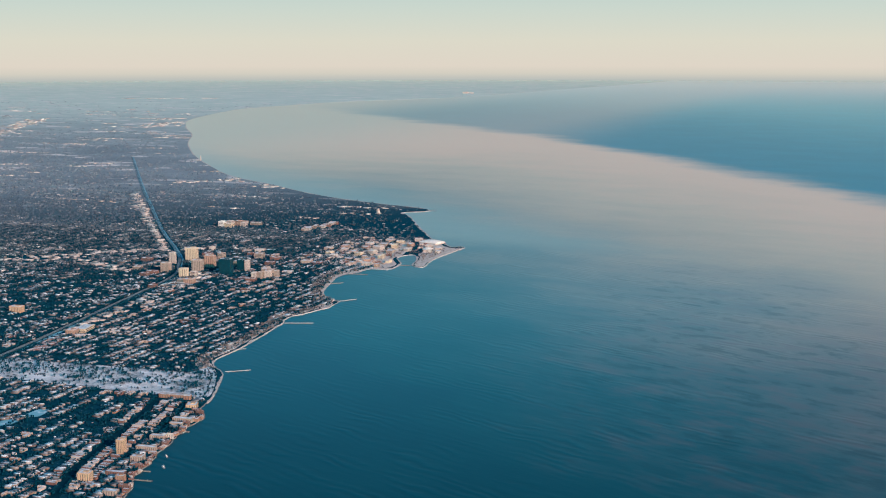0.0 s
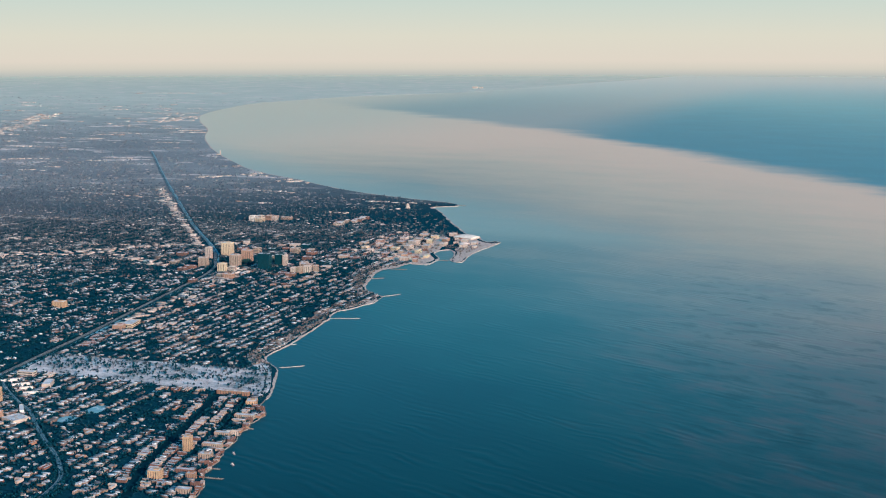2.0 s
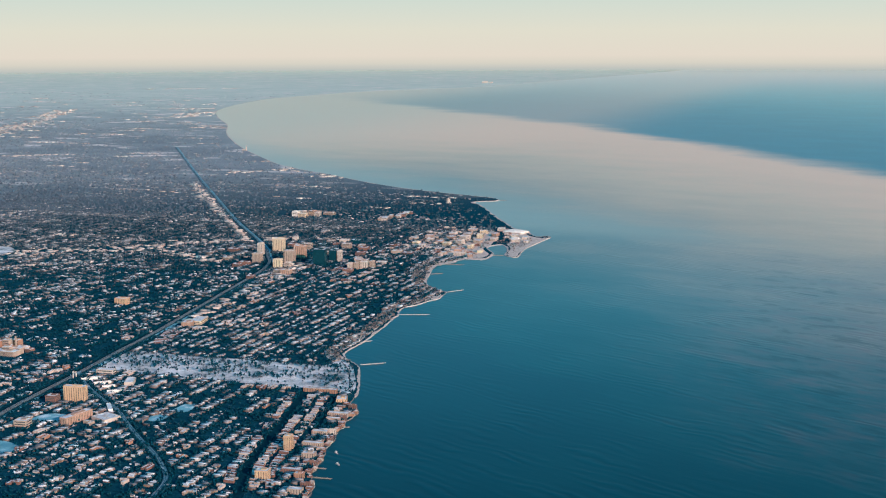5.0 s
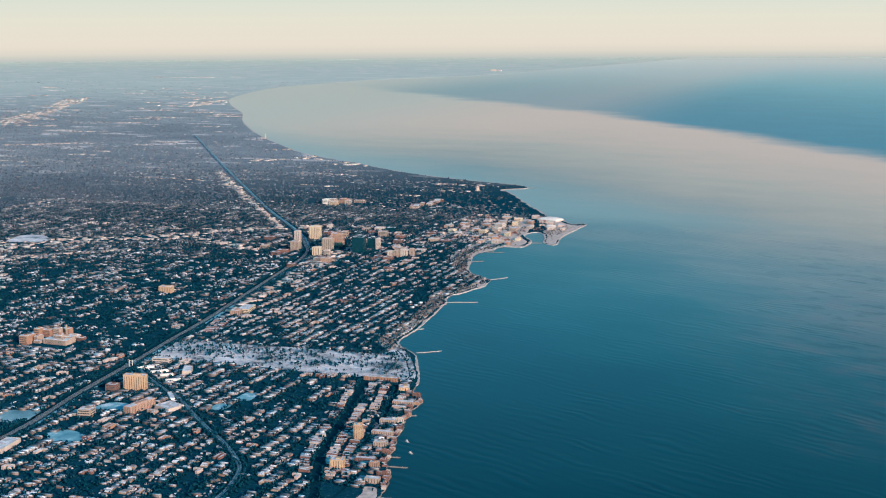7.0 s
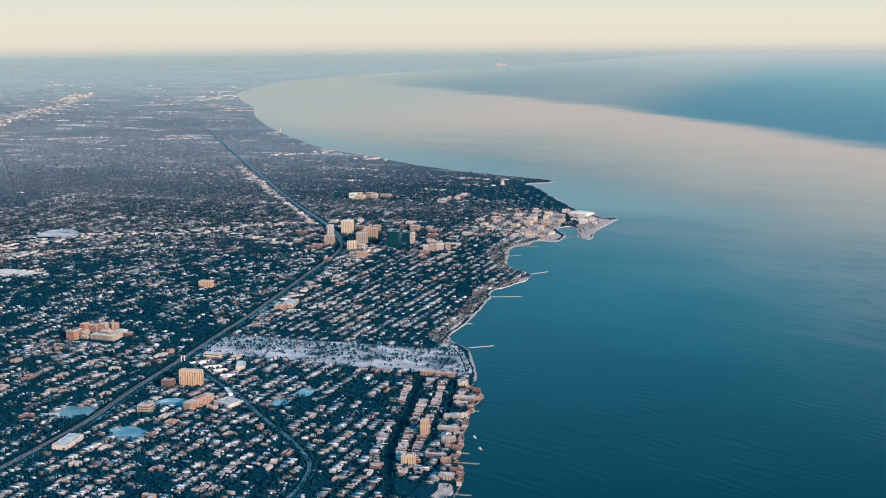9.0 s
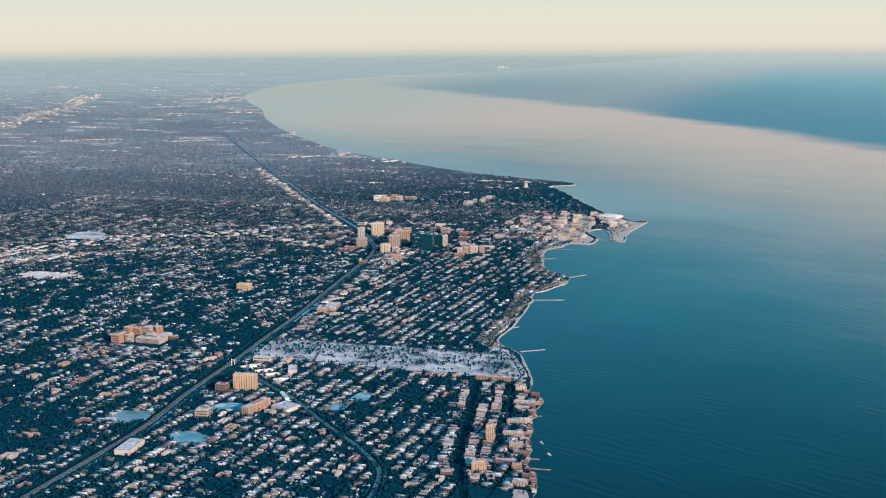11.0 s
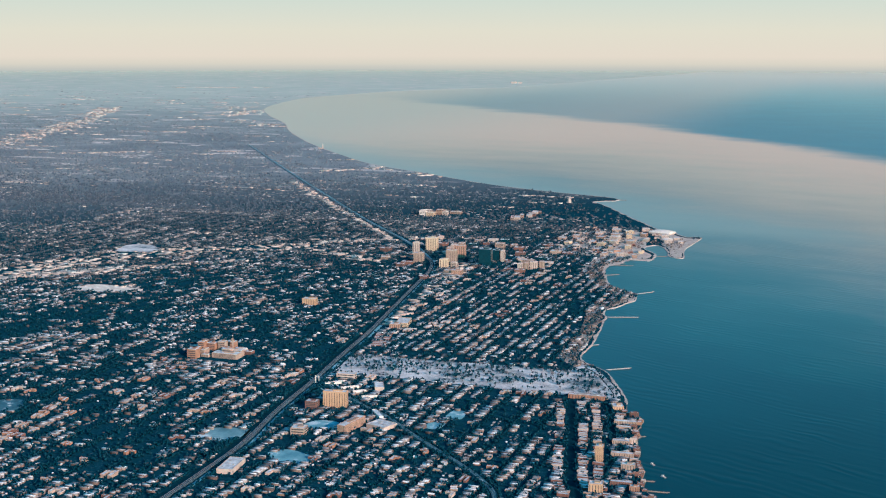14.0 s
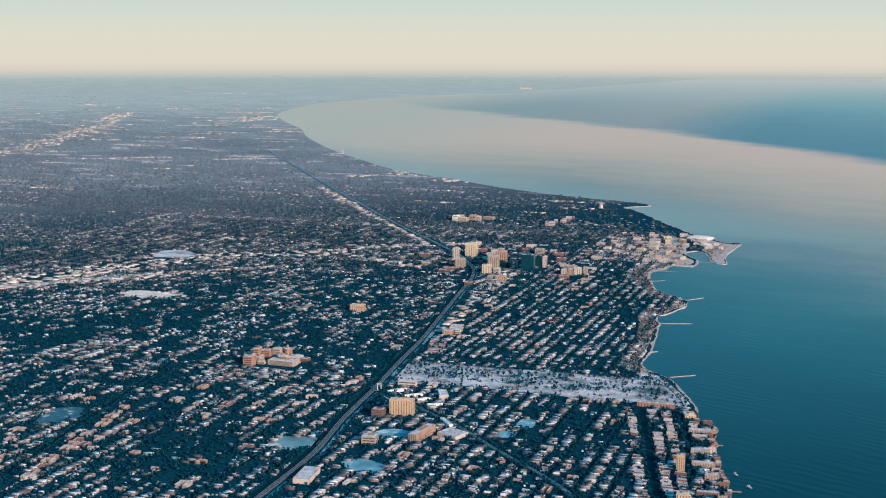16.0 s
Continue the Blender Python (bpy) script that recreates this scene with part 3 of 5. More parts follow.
for c in FIELDS:
    # sunlit or shaded snow colour is picked field by field
    field("snow_field", c, SUNNY_SNOW if -200 < c[0][0] < -150 else (LAWN_SNOW if c[0][0] < -200 else TEAL_SNOW if c[0][0] < -40 and c[0][1] > -56 else (DARK_TEAL_SNOW if c[0][0] < -100 else SHADED_SNOW)), "open snow-covered playing field among houses", "field", 0.03)

# ---- houses and trees in their thousands ----
def inside(x, y, poly):
    out = np.zeros(len(x), dtype=bool)
    j = len(poly) - 1
    for i in range(len(poly)):
        (ax, ay), (bx, by) = poly[i], poly[j]
        out ^= ((ay > y) != (by > y)) & (x < (bx - ax) * (y - ay) / (by - ay + 1e-12) + ax)
        j = i
    return out


CAMPUS_GROUND = [(20, 266), (21, 290), (21.4, 312), (13, 320), (4, 320), (-10, 318), (-12, 270), (2, 262), (2, 288), (9, 292), (14, 284)]
STRIPS = [((-248, 90), (-196, 146), 8, 230), ((-196, 146), (-160, 180), 5, 60), ((-228, 570), (-196, 552), 4, 18), ((-689, 637), (-862, 1034), 30, 260), ((-862, 1034), (-1040, 1355), 24, 120), ((-588, 622), (-523, 665), 5, 40), ((-748, 1210), (-790, 1350), 40, 60), ((-245, 112), (-214, 182), 26, 190), ((-300, 45), (-245, 112), 24, 170), ((-214, 182), (-150, 225), 18, 120),
          ((-195, 100), (-168, 112), 3, 14), ((-124, 264), (-191, 354), 3, 120), ((-191, 354), (-288, 484), 4, 120), ((-150, 240), (-105, 270), 9, 80), ((-300, 560), (-240, 640), 10, 40), ((-1434, 2170), (-1240, 2240), 30, 60), ((-890, 1408), (-825, 1432), 8, 40), ((-104, 198), (-140, 215), 8, 40), ((-58, 170), (-64, 205), 6, 40), ((-46, 60), (-58, 150), 5, 70)]
KEEP_CLEAR = []      # (x, y, half width, half depth) round the large buildings


def free(x, y, margin=0.4, thin=0.8):
    ok = x < land_edge(y) - 1.2 - margin
    ok &= ~inside(x, y, CEMETERY)
    for f in FIELDS:
        ok &= ~inside(x, y, f)
    ok &= ~near_line(x, y, RAIL, 2.5 + margin) & ~near_line(x, y, BRANCH, 1.0 + margin)
    ok &= ~near_line(x, y, AVENUE, 1.5 + margin) & ~near_line(x, y, SHORE_AVENUE, 1.0 + margin) & ~near_line(x, y, DIAGONAL, 1.1 + margin)
    for a, b, w, n in STRIPS:
        ok &= ~(near_line(x, y, [a, b], w * 0.45) & (rng.random(len(x)) < thin))
    for cx, cy, hx, hy in KEEP_CLEAR:
        ok &= (abs(x - cx) > hx + margin) | (abs(y - cy) > hy + margin)
    return ok


def houses_mesh(name, x, y, sx, sy, h, ridge, turn, materials=None):
    """Walls and gabled or flat roofs of many small buildings."""
    n = len(x)
    lx = np.array([-1, 1, 1, -1, -1, 1, 1, -1, -1, 1]) * 0.5
    ly = np.array([-1, -1, 1, 1, -1, -1, 1, 1, 0, 0]) * 0.5
    X, Y = lx[None] * sx[:, None], ly[None] * sy[:, None]
    c, s = np.cos(turn)[:, None], np.sin(turn)[:, None]
    Z = np.zeros((n, 10))
    Z[:, 4:8] = h[:, None]
    Z[:, 8:] = (h + ridge)[:, None]
    V = np.stack([x[:, None] + X * c - Y * s, y[:, None] + X * s + Y * c, Z + LAND_Z], axis=2).reshape(-1, 3)
    quads = np.array([[0, 1, 5, 4], [1, 2, 6, 5], [2, 3, 7, 6], [3, 0, 4, 7], [4, 5, 9, 8], [6, 7, 8, 9]])
    tris = np.array([[5, 6, 9], [7, 4, 8]])
    base = (np.arange(n) * 10)[:, None, None]
    Q, T = (quads[None] + base).reshape(-1, 4), (tris[None] + base).reshape(-1, 3)
    me = bpy.data.meshes.new(name)
    me.vertices.add(len(V))
    me.vertices.foreach_set("co", V.ravel().astype(np.float32))
    me.loops.add(Q.size + T.size)
    me.loops.foreach_set("vertex_index", np.concatenate([Q.ravel(), T.ravel()]).astype(np.int32))
    me.polygons.add(len(Q) + len(T))
    start = np.concatenate([np.arange(len(Q)) * 4, len(Q) * 4 + np.arange(len(T)) * 3])
    me.polygons.foreach_set("loop_start", start.astype(np.int32))
    for m in materials or (WALLS, ROOFS):
        me.materials.append(m)
    me.polygons.foreach_set("material_index", np.concatenate([np.tile([0, 0, 0, 0, 1, 1], n), np.zeros(len(T))]).astype(np.int32))
    me.update(calc_edges=True)
    me.validate()
    return new(name, me)


def trees_mesh(name, x, y, size, height, clumps, material):
    """Bare crowns, each of a few uneven clumps of twigs over a short stem."""
    n = len(x) * clumps
    cx = np.repeat(x, clumps) + rng.normal(0, 0.26, n) * np.repeat(size, clumps)
    cy = np.repeat(y, clumps) + rng.normal(0, 0.26, n) * np.repeat(size, clumps)
    cz = np.repeat(height, clumps) * rng.uniform(0.45, 0.8, n)
    r = np.repeat(size, clumps) * rng.uniform(0.22, 0.42, n)
    o = np.array([[1, 0, 0], [-0.5, 0.87, 0], [-0.5, -0.87, 0], [0, 0, 1], [0, 0, -1.5]])
    jit = rng.uniform(0.6, 1.3, (n, 5, 1))
    a = rng.uniform(0, 6.28, n)
    ox = o[None, :, 0] * np.cos(a)[:, None] - o[None, :, 1] * np.sin(a)[:, None]
    oy = o[None, :, 0] * np.sin(a)[:, None] + o[None, :, 1] * np.cos(a)[:, None]
    V = np.stack([ox, oy, np.tile(o[None, :, 2], (n, 1))], axis=2) * jit * r[:, None, None]
    V = V + np.stack([cx, cy, cz + LAND_Z], axis=1)[:, None, :]
    tri = np.array([[0, 1, 3], [1, 2, 3], [2, 0, 3], [1, 0, 4], [2, 1, 4], [0, 2, 4]])
    F = (tri[None] + (np.arange(n) * 5)[:, None, None]).reshape(-1, 3)
    me = bpy.data.meshes.new(name)
    me.vertices.add(n * 5)
    me.vertices.foreach_set("co", V.reshape(-1).astype(np.float32))
    me.loops.add(F.size)
    me.loops.foreach_set("vertex_index", F.ravel().astype(np.int32))
    me.polygons.add(len(F))
    me.polygons.foreach_set("loop_start", (np.arange(len(F)) * 3).astype(np.int32))
    me.materials.append(material)
    me.update(calc_edges=True)
    return new(name, me)

# ---- large buildings ----
def clear(x, y, w, d):
    KEEP_CLEAR.append((x, y, w / 2, d / 2))


def building(name, x, y, w, d, h, wall, label, category, group="", turn=0.0, bays=0, storeys=0, top=True, roof=None, parapet=0.12):
    """A flat-roofed block: walls, a snowy roof behind a parapet, windows in bays or rows, and a plant room."""
    b = thing(name, (x, y, LAND_Z), label, category, group, turn)
    clear(x, y, w, d)
    bm = box(0, 0, 0, w, d, h)
    t = 0.1
    for cx, cy, sx, sy in ((0, d / 2 - t / 2, w, t), (0, -d / 2 + t / 2, w, t), (w / 2 - t / 2, 0, t, d - 2 * t), (-w / 2 + t / 2, 0, t, d - 2 * t)):
        add_box(bm, cx, cy, h + 0.001, sx, sy, parapet)
    part("wall", bm, wall, b)
    part("roof", box(0, 0, h + 0.004, w - 2 * t - 0.01, d - 2 * t - 0.01, 0.05), roof or ROOF_SNOW, b, "snow-covered flat roof")
    for face in range(4 if (bays or storeys) else 0):
        run, deep = (w, d) if face % 2 == 0 else (d, w)
        spin = Matrix.Rotation(radians(90 * face), 4, "Z")
        if bays:
            n = max(2, round(bays * run / w))
            for i in range(n):
                bm = box((i + 0.5) / n * run - run / 2, -deep / 2 - 0.012, h * 0.07, run / n * 0.2, 0.03, h * 0.86)
                bmesh.ops.transform(bm, matrix=spin, verts=bm.verts[:])
                part("window_bay", bm, WINDOW, b)
        else:
            for i in range(storeys):
                bm = box(0, -deep / 2 - 0.012, h * (i + 0.35) / storeys, run * 0.86, 0.03, h / storeys * 0.42)
                bmesh.ops.transform(bm, matrix=spin, verts=bm.verts[:])
                part("window_band", bm, WINDOW, b)
    if not top and w * d > 15:
        for i, (u, v) in enumerate(((-0.3, -0.32), (0.22, -0.12), (-0.18, 0.16), (0.3, 0.36), (-0.05, -0.05))):
            part("roof_unit", box(u * w, v * d, h + 0.054, w * (0.10 + 0.03 * (i % 3)), w * 0.09, 0.12 + 0.05 * (i % 2)), CONCRETE, b)
    if top:
        part("plant_room", box(w * 0.1, d * 0.05, h + 0.05, w * 0.4, d * 0.45, max(0.25, h * 0.07)), wall, b)
    return b


def court_house(name, x, y, w, d, h, wall, label, category, group, turn, form):
    """A walk-up of two or three joined wings round a small court, with roofs, parapets and stair heads."""
    b = thing(name, (x, y, LAND_Z), label, category, group, turn)
    clear(x, y, w, d)
    t = min(w, d) * 0.34
    wings = [(0, d / 2 - t / 2, w, t, h)]
    if form != 1:
        wings.append((-w / 2 + t / 2, -t / 2, t, d - t - 0.004, h * 0.96))
    if form != 2:
        wings.append((w / 2 - t / 2, -t / 2, t, d - t - 0.004, h * 0.92))
    for cx, cy, sx, sy, k in wings:
        bm = box(cx, cy, 0, sx, sy, k)
        for ax, ay, bx, by in ((0, sy / 2 - 0.03, sx, 0.06), (0, -sy / 2 + 0.03, sx, 0.06), (sx / 2 - 0.03, 0, 0.06, sy - 0.12), (-sx / 2 + 0.03, 0, 0.06, sy - 0.12)):
            add_box(bm, cx + ax, cy + ay, k + 0.001, bx, by, 0.07)
        wing = part("wing", bm, wall, b)
        part("roof", box(cx, cy, k + 0.004, sx - 0.14, sy - 0.14, 0.03), ROOF_SNOW, wing, "flat roof with old snow")
        for i in range(2):
            part("window_band", box(cx, cy - sy / 2 - 0.008, k * (0.2 + 0.38 * i), sx * 0.72, 0.02, k * 0.1), WINDOW, wing)
    part("stair_head", box(w * 0.12, d / 2 - t / 2, h + 0.035, t * 0.5, t * 0.5, 0.16), wall, b)
    part("chimney", box(-w * 0.3, d / 2 - t / 2, h + 0.035, 0.12, 0.12, 0.26), BRICK_RED, b)
    return b


TOWERS = "downtown towers"
building("office_tower", -89.9, 235.2, 5.2, 4.0, 6.3, PALE_YELLOW, "tall cream office tower with glazed bays", "tower", TOWERS, 4, 6)
building("apartment_tower", -93.4, 223, 2.7, 2.6, 5.6, STONE_CREAM, "slender pale concrete apartment tower", "tower", TOWERS, 4, 3)
building("apartment_tower", -84.2, 202.4, 4.2, 3.2, 4.4, BRICK_TAN, "cream apartment tower with dark window bays", "tower", TOWERS, 4, 6)
building("apartment_tower", -68.6, 192.6, 3.7, 2.8, 4.1, PALE_YELLOW, "pale apartment tower beside the railway", "tower", TOWERS, 4, 3)
building("apartment_tower", -70.4, 208, 4.6, 3.4, 5.6, BRICK_TAN, "tall tan brick apartment tower", "tower", TOWERS, 4, 5)
building("parking_block", -64.6, 195.0, 2.8, 2.4, 2.4, STONE_CREAM, "pale block at the foot of the tan tower", "building", TOWERS, 4, 0, 4)
building("apartment_tower", -70.2, 219.2, 4.8, 3.4, 6.0, SALMON, "broad brown brick apartment tower", "tower", TOWERS, 4, 5)
building("office_tower", -76.5, 229, 3.0, 2.8, 4.6, STONE_CREAM, "pale office tower behind the others", "tower", TOWERS, 4, 4)
building("office_tower", -53.6, 205.6, 5.6, 3.6, 7.4, GLASS_DARK, "black glass office slab", "tower", TOWERS, 4, 0)
# one tower as two blocks: shaded side coloured dark, sunlit side cream
building("office_tower", -52.6, 218.4, 3.6, 3.2, 5.0, GLASS_DARK, "dark-coloured block for an office tower's shaded side", "tower", TOWERS, 4, 0)
building("office_tower", -49.4, 218.2, 1.6, 3.2, 4.9, STONE_CREAM, "cream end block for the same tower's sunlit side", "tower", TOWERS, 4, 3)
for i, (x, y, w, h) in enumerate(((-35.8, 199.9, 2.2, 2.9), (-33.4, 201.3, 2.0, 3.1), (-30.6, 203.4, 3.1, 3.3), (-27.8, 206.3, 2.0, 3.2))):
    building("apartment_block", x, y, w, 2.6, h, BRICK_TAN if i % 2 else STONE_CREAM, "stepped tan brick apartment block downtown", "apartments", "stepped apartments", 4, 3)
building("shop_block", -58.2, 180.2, 4.5, 3.4, 1.9, SALMON, "salmon brick block with a pale roof by the tracks", "building", "", 4, 5)
for x, y, w, d, h, m in ((-61, 252, 6, 4, 2.6, BRICK_ORANGE), (-62.5, 181, 4.5, 4, 1.5, BRICK_TAN), (-67.5, 165, 4.2, 4, 1.4, BRICK_RED), (-46, 235, 6, 4, 1.8, BRICK_RED), (-37, 216, 8, 3, 1.7, BRICK_ORANGE), (-78, 244, 4, 4, 3.0, BRICK_TAN), (-110, 226, 7, 4, 1.6, BRICK_RED), (-101, 204, 5, 4, 1.4, BRICK_TAN), (-88, 190, 5, 4, 1.3, BRICK_RED), (-60, 228, 5, 3, 2.4, BRICK_TAN)):
    building("office_block", x, y, w * 0.72, d * 0.85, h, BRICK_TAN if m is BRICK_ORANGE else m, "mid-rise brick block in the town centre", "building", "town centre blocks", 4, 0, 4)

centre_random = random.Random(5)
placed_blocks = 0
while placed_blocks < 26:
    x, y = centre_random.uniform(-100, -22), centre_random.uniform(192, 272)
    w, d, h = centre_random.uniform(2.2, 5.0), centre_random.uniform(2.0, 4.2), centre_random.choice((0.6, 0.8, 1.0, 1.3, 1.8)) * (0.75 if x > -55 else 1.0)
    q = np.array([x]), np.array([y])
    if near_line(*q, RAIL, 5.0)[0] or any(abs(x - a) < c + w / 2 + 0.3 and abs(y - b2) < e + d / 2 + 0.3 for a, b2, c, e in KEEP_CLEAR):
        continue
    building("town_block", x, y, w, d, h, centre_random.choice((BRICK_RED, BRICK_TAN, STONE_CREAM, GLASS_DARK, BRICK_RED)), "low brick block with a snowy roof downtown", "building", "town blocks", 4)
    placed_blocks += 1

# the slab by the branch line and its neighbours
building("apartment_slab", -24.2, -18.4, 6.5, 2.0, 4.5, BRICK_GOLD, "long tan high-rise slab with vertical window bays", "apartments", "", 8, 9)
building("brick_block", -29.6, -21.7, 3.2, 2.6, 2.2, BRICK_RED, "square red brick block beside the slab", "building", "", 5, 0, 5)
b = building("long_block", -12.4, -34.4, 2.3, 10.0, 2.1, SALMON, "long tan block with a bright brick end", "building", "", -8, 4, 0)
building("shop_hall", -5.6, -30.6, 6.0, 5.2, 0.9, STONE_CREAM, "low hall with a wide snowy roof by the station", "shops", "", -20, 0, 0, False)
building("station_roof", -10.2, -22.4, 1.2, 6.6, 0.9, STONE_WHITE, "snowy station roof beside the tracks", "station", "", 40, 0, 0, False)
building("school_block", -22.8, -43.4, 3.7, 3.0, 2.0, BRICK_TAN, "tan brick school block", "school", "", 8, 0, 3)
building("warehouse", -26.4, -71.6, 3.8, 8.6, 1.1, STONE_CREAM, "low warehouse with a white snowy roof by the railway", "warehouse", "", 8, 0, 0, False)
building("warehouse", -44.2, 82.4, 4.4, 8.6, 1.3, PALE_YELLOW, "long cream flat-roofed hall beside the railway", "warehouse", "", 12, 0, 2, False)
building("office_block", -44.6, 75.6, 3.6, 3.6, 1.7, SALMON, "brick office block at the end of a long hall", "building", "", 12, 5)
building("apartment_block", -89.8, 101.4, 5.0, 3.2, 2.4, BRICK_GOLD, "golden brick apartment block above bare trees", "apartments", "", 3, 7)
building("apartment_block", 52.8, -37.0, 1.9, 2.2, 3.7, BRICK_GOLD, "golden brick apartment tower near the shore", "apartments", "", 6, 4)
building("apartment_block", 56.8, -58.2, 3.1, 2.4, 2.2, BRICK_GOLD, "orange brick apartment block near the shore", "apartments", "", 8, 5)
building("pavilion_block", 48.2, 5.4, 3.0, 3.6, 1.3, BRICK_GOLD, "golden brick apartment house at the cemetery corner", "apartments", "", 20, 4, 0)
building("apartment_row", 38.0, 12.9, 10.2, 1.6, 1.1, BRICK_ORANGE, "long orange brick row facing the cemetery", "apartments", "", 4, 12, 0, False)

# the hospital: joined wings round a court
hospital = thing("hospital", (-86.0, 20.0, LAND_Z), "large orange brick hospital with several joined wings", "hospital")
clear(-83, 21.5, 20, 17)
for x, y, w, d, h, m in ((-2.6, -4.5, 3.1, 2.6, 3.7, BRICK_ORANGE), (-4.3, -0.6, 1.6, 5.0, 2.6, BRICK_ORANGE), (-2.2, 1.6, 1.3, 3.4, 1.9, BRICK_TAN), (-5.2, 5.6, 2.0, 2.6, 3.6, BRICK_ORANGE), (-2.6, 7.4, 3.0, 2.8, 2.8, BRICK_ORANGE), (0.6, 8.2, 2.6, 2.2, 3.5, BRICK_TAN), (2.6, 10.4, 3.0, 2.4, 3.0, BRICK_ORANGE),
                         (7.0, -0.6, 8.8, 3.4, 2.0, BRICK_TAN), (7.4, 2.2, 7.4, 2.0, 2.5, BRICK_TAN), (6.6, 0.6, 3.0, 1.8, 3.2, BRICK_TAN), (3.2, 5.2, 2.0, 3.0, 1.9, BRICK_ORANGE), (7.8, 6.8, 4.0, 2.4, 1.6, STONE_CREAM), (11.8, 5.4, 2.4, 2.2, 1.4, BRICK_RED), (0.2, -1.5, 2.6, 2.2, 1.0, BRICK_TAN)):
    h *= 0.8
    wing = part("wing", box(x, y, 0, w, d, h), m, hospital)
    part("roof", box(x, y, h + 0.004, w - 0.25, d - 0.25, 0.06), ROOF_SNOW, wing, "snowy flat roof")
    part("plant_room", box(x + w * 0.1, y, h + 0.065, w * 0.35, d * 0.4, 0.3), m, wing)
    for k in range(4):
        part("window_band", box(x, y - d / 2 - 0.012, h * (k + 0.4) / 4.5, w * 0.88, 0.03, h * 0.08), WINDOW, wing)
part("chimney", box(4.6, 7.4, 0, 0.45, 0.45, 4.3), BRICK_TAN, hospital)

# blocks farther north
for x, y, w, d, h, m in ((-137.3, 349, 3.4, 4, 3.2, STONE_WHITE), (-132.3, 348.4, 4.6, 4, 2.2, PALE_YELLOW), (-129, 354.4, 3.6, 4, 3.2, SALMON), (-125.4, 353.6, 3.2, 3, 2.4, STONE_CREAM), (-122, 362.6, 6.5, 3, 1.4, BRICK_TAN), (-139, 361, 4, 4, 1.8, STONE_CREAM), (-131, 364, 5, 3, 1.6, BRICK_TAN)):
    building("hospital_block", x, y, w, d, h, m, "pale hospital block among bare trees", "hospital", "northern hospital", 0, 0, 4)
campus_random = random.Random(12)
for i in range(9):
    building("school_wing", -84 + i * 1.1 + campus_random.uniform(-3, 3), 350 + i * 3.6 + campus_random.uniform(-2, 2), 2.2 + 1.1 * (i % 3), 3.0 + 2.2 * ((i + 1) % 3), 1.3 + 0.3 * (i % 2), (BRICK_TAN, STONE_CREAM, BRICK_RED)[i % 3], "snow-roofed school wing with a snowy roof", "school", "school wings", 12, 0, 2, i % 2 == 0)
CAMPUS = [(-30, 288, 6, 4, 1.4), (-23, 283, 5, 4, 1.2), (-17, 277, 5, 3, 1.7), (-11, 270, 4, 3, 1.4), (-12, 283, 5, 4, 2.3), (-6, 262, 4, 3, 1.2), (-3, 273, 4, 4, 1.8), (-5, 290, 6, 4, 1.5), (-14, 296, 6, 5, 2.6), (-22, 298, 5, 4, 1.5), (-9, 306, 5, 4, 2.2),
          (-17, 310, 6, 4, 1.6), (-26, 312, 5, 4, 1.3), (-3, 314, 4, 4, 1.7), (-12, 322, 6, 3, 1.5), (-20, 327, 6, 4, 1.3), (1, 299, 4, 5, 1.5), (-35, 300, 5, 4, 1.2), (-34, 278, 5, 4, 1.1), (-10, 252, 4, 3, 1.1), (-1.5, 251, 7, 2.6, 1.6), (5, 248, 4, 3, 1.6), (5.5, 262, 3, 4, 1.2), (-40, 290, 6, 4, 1.3), (-28, 270, 5, 4, 1.2), (-16, 262, 5, 3, 1.0)]
for i, (x, y, w, d, h) in enumerate(CAMPUS):
    k = campus_random.uniform(0.7, 1.0)
    building("campus_hall", x, y, w * k * 0.8, d * 1.05, h * 0.9, (STONE_CREAM, SALMON, PALE_YELLOW, BRICK_TAN)[i % 4], "pale stone campus hall by the lake", "building", "campus halls", campus_random.uniform(-12, 14), 7 if h > 1.3 else 0, 0, i % 2 == 0)
for i in range(110):
    x, y = campus_random.uniform(-40, 5), campus_random.uniform(246, 338)
    w, d = campus_random.uniform(1.4, 2.8), campus_random.uniform(1.6, 3.4)
    if x > float(land_edge(y)) - 5 or any(abs(x - a) < c + w / 2 + 0.2 and abs(y - b2) < e + d / 2 + 0.2 for a, b2, c, e in KEEP_CLEAR):
        continue
    court_house("campus_house", x, y, w, d, campus_random.uniform(0.5, 1.2), campus_random.choice((BRICK_TAN, STONE_CREAM, BRICK_RED, STONE_CREAM)), "pale campus building of joined wings under snow", "building", "campus houses", campus_random.uniform(-10, 10), i % 3)


def vault(name, x, y, w, d, h, turn, label):
    """A hall under one long arched roof."""
    b = thing(name, (x, y, LAND_Z), label, "hall", "", turn)
    clear(x, y, w, d)
    part("wall", box(0, 0, 0, w, d, h * 0.4), STONE_CREAM, b)
    bm = bmesh.new()
    rows = []
    for i in range(9):
        u = 2 * i / 8 - 1
        rise = 0.35 + 0.65 * (1 - abs(u) ** 3)
        rows.append([bm.verts.new((u * w / 2, -math.cos(math.pi * j / 10) * d / 2, h * 0.4 + math.sin(math.pi * j / 10) * h * 0.6 * rise)) for j in range(11)])
    for p, q in zip(rows[:-1], rows[1:]):
        for j in range(10):
            bm.faces.new((p[j], q[j], q[j + 1], p[j + 1]))
    bm.faces.new(rows[0])
    bm.faces.new(rows[-1][::-1])
    bmesh.ops.recalc_face_normals(bm, faces=bm.faces[:])
    part("arched_roof", bm, STONE_WHITE, b, "white arched roof under snow")


clear(17, 300, 16, 50)
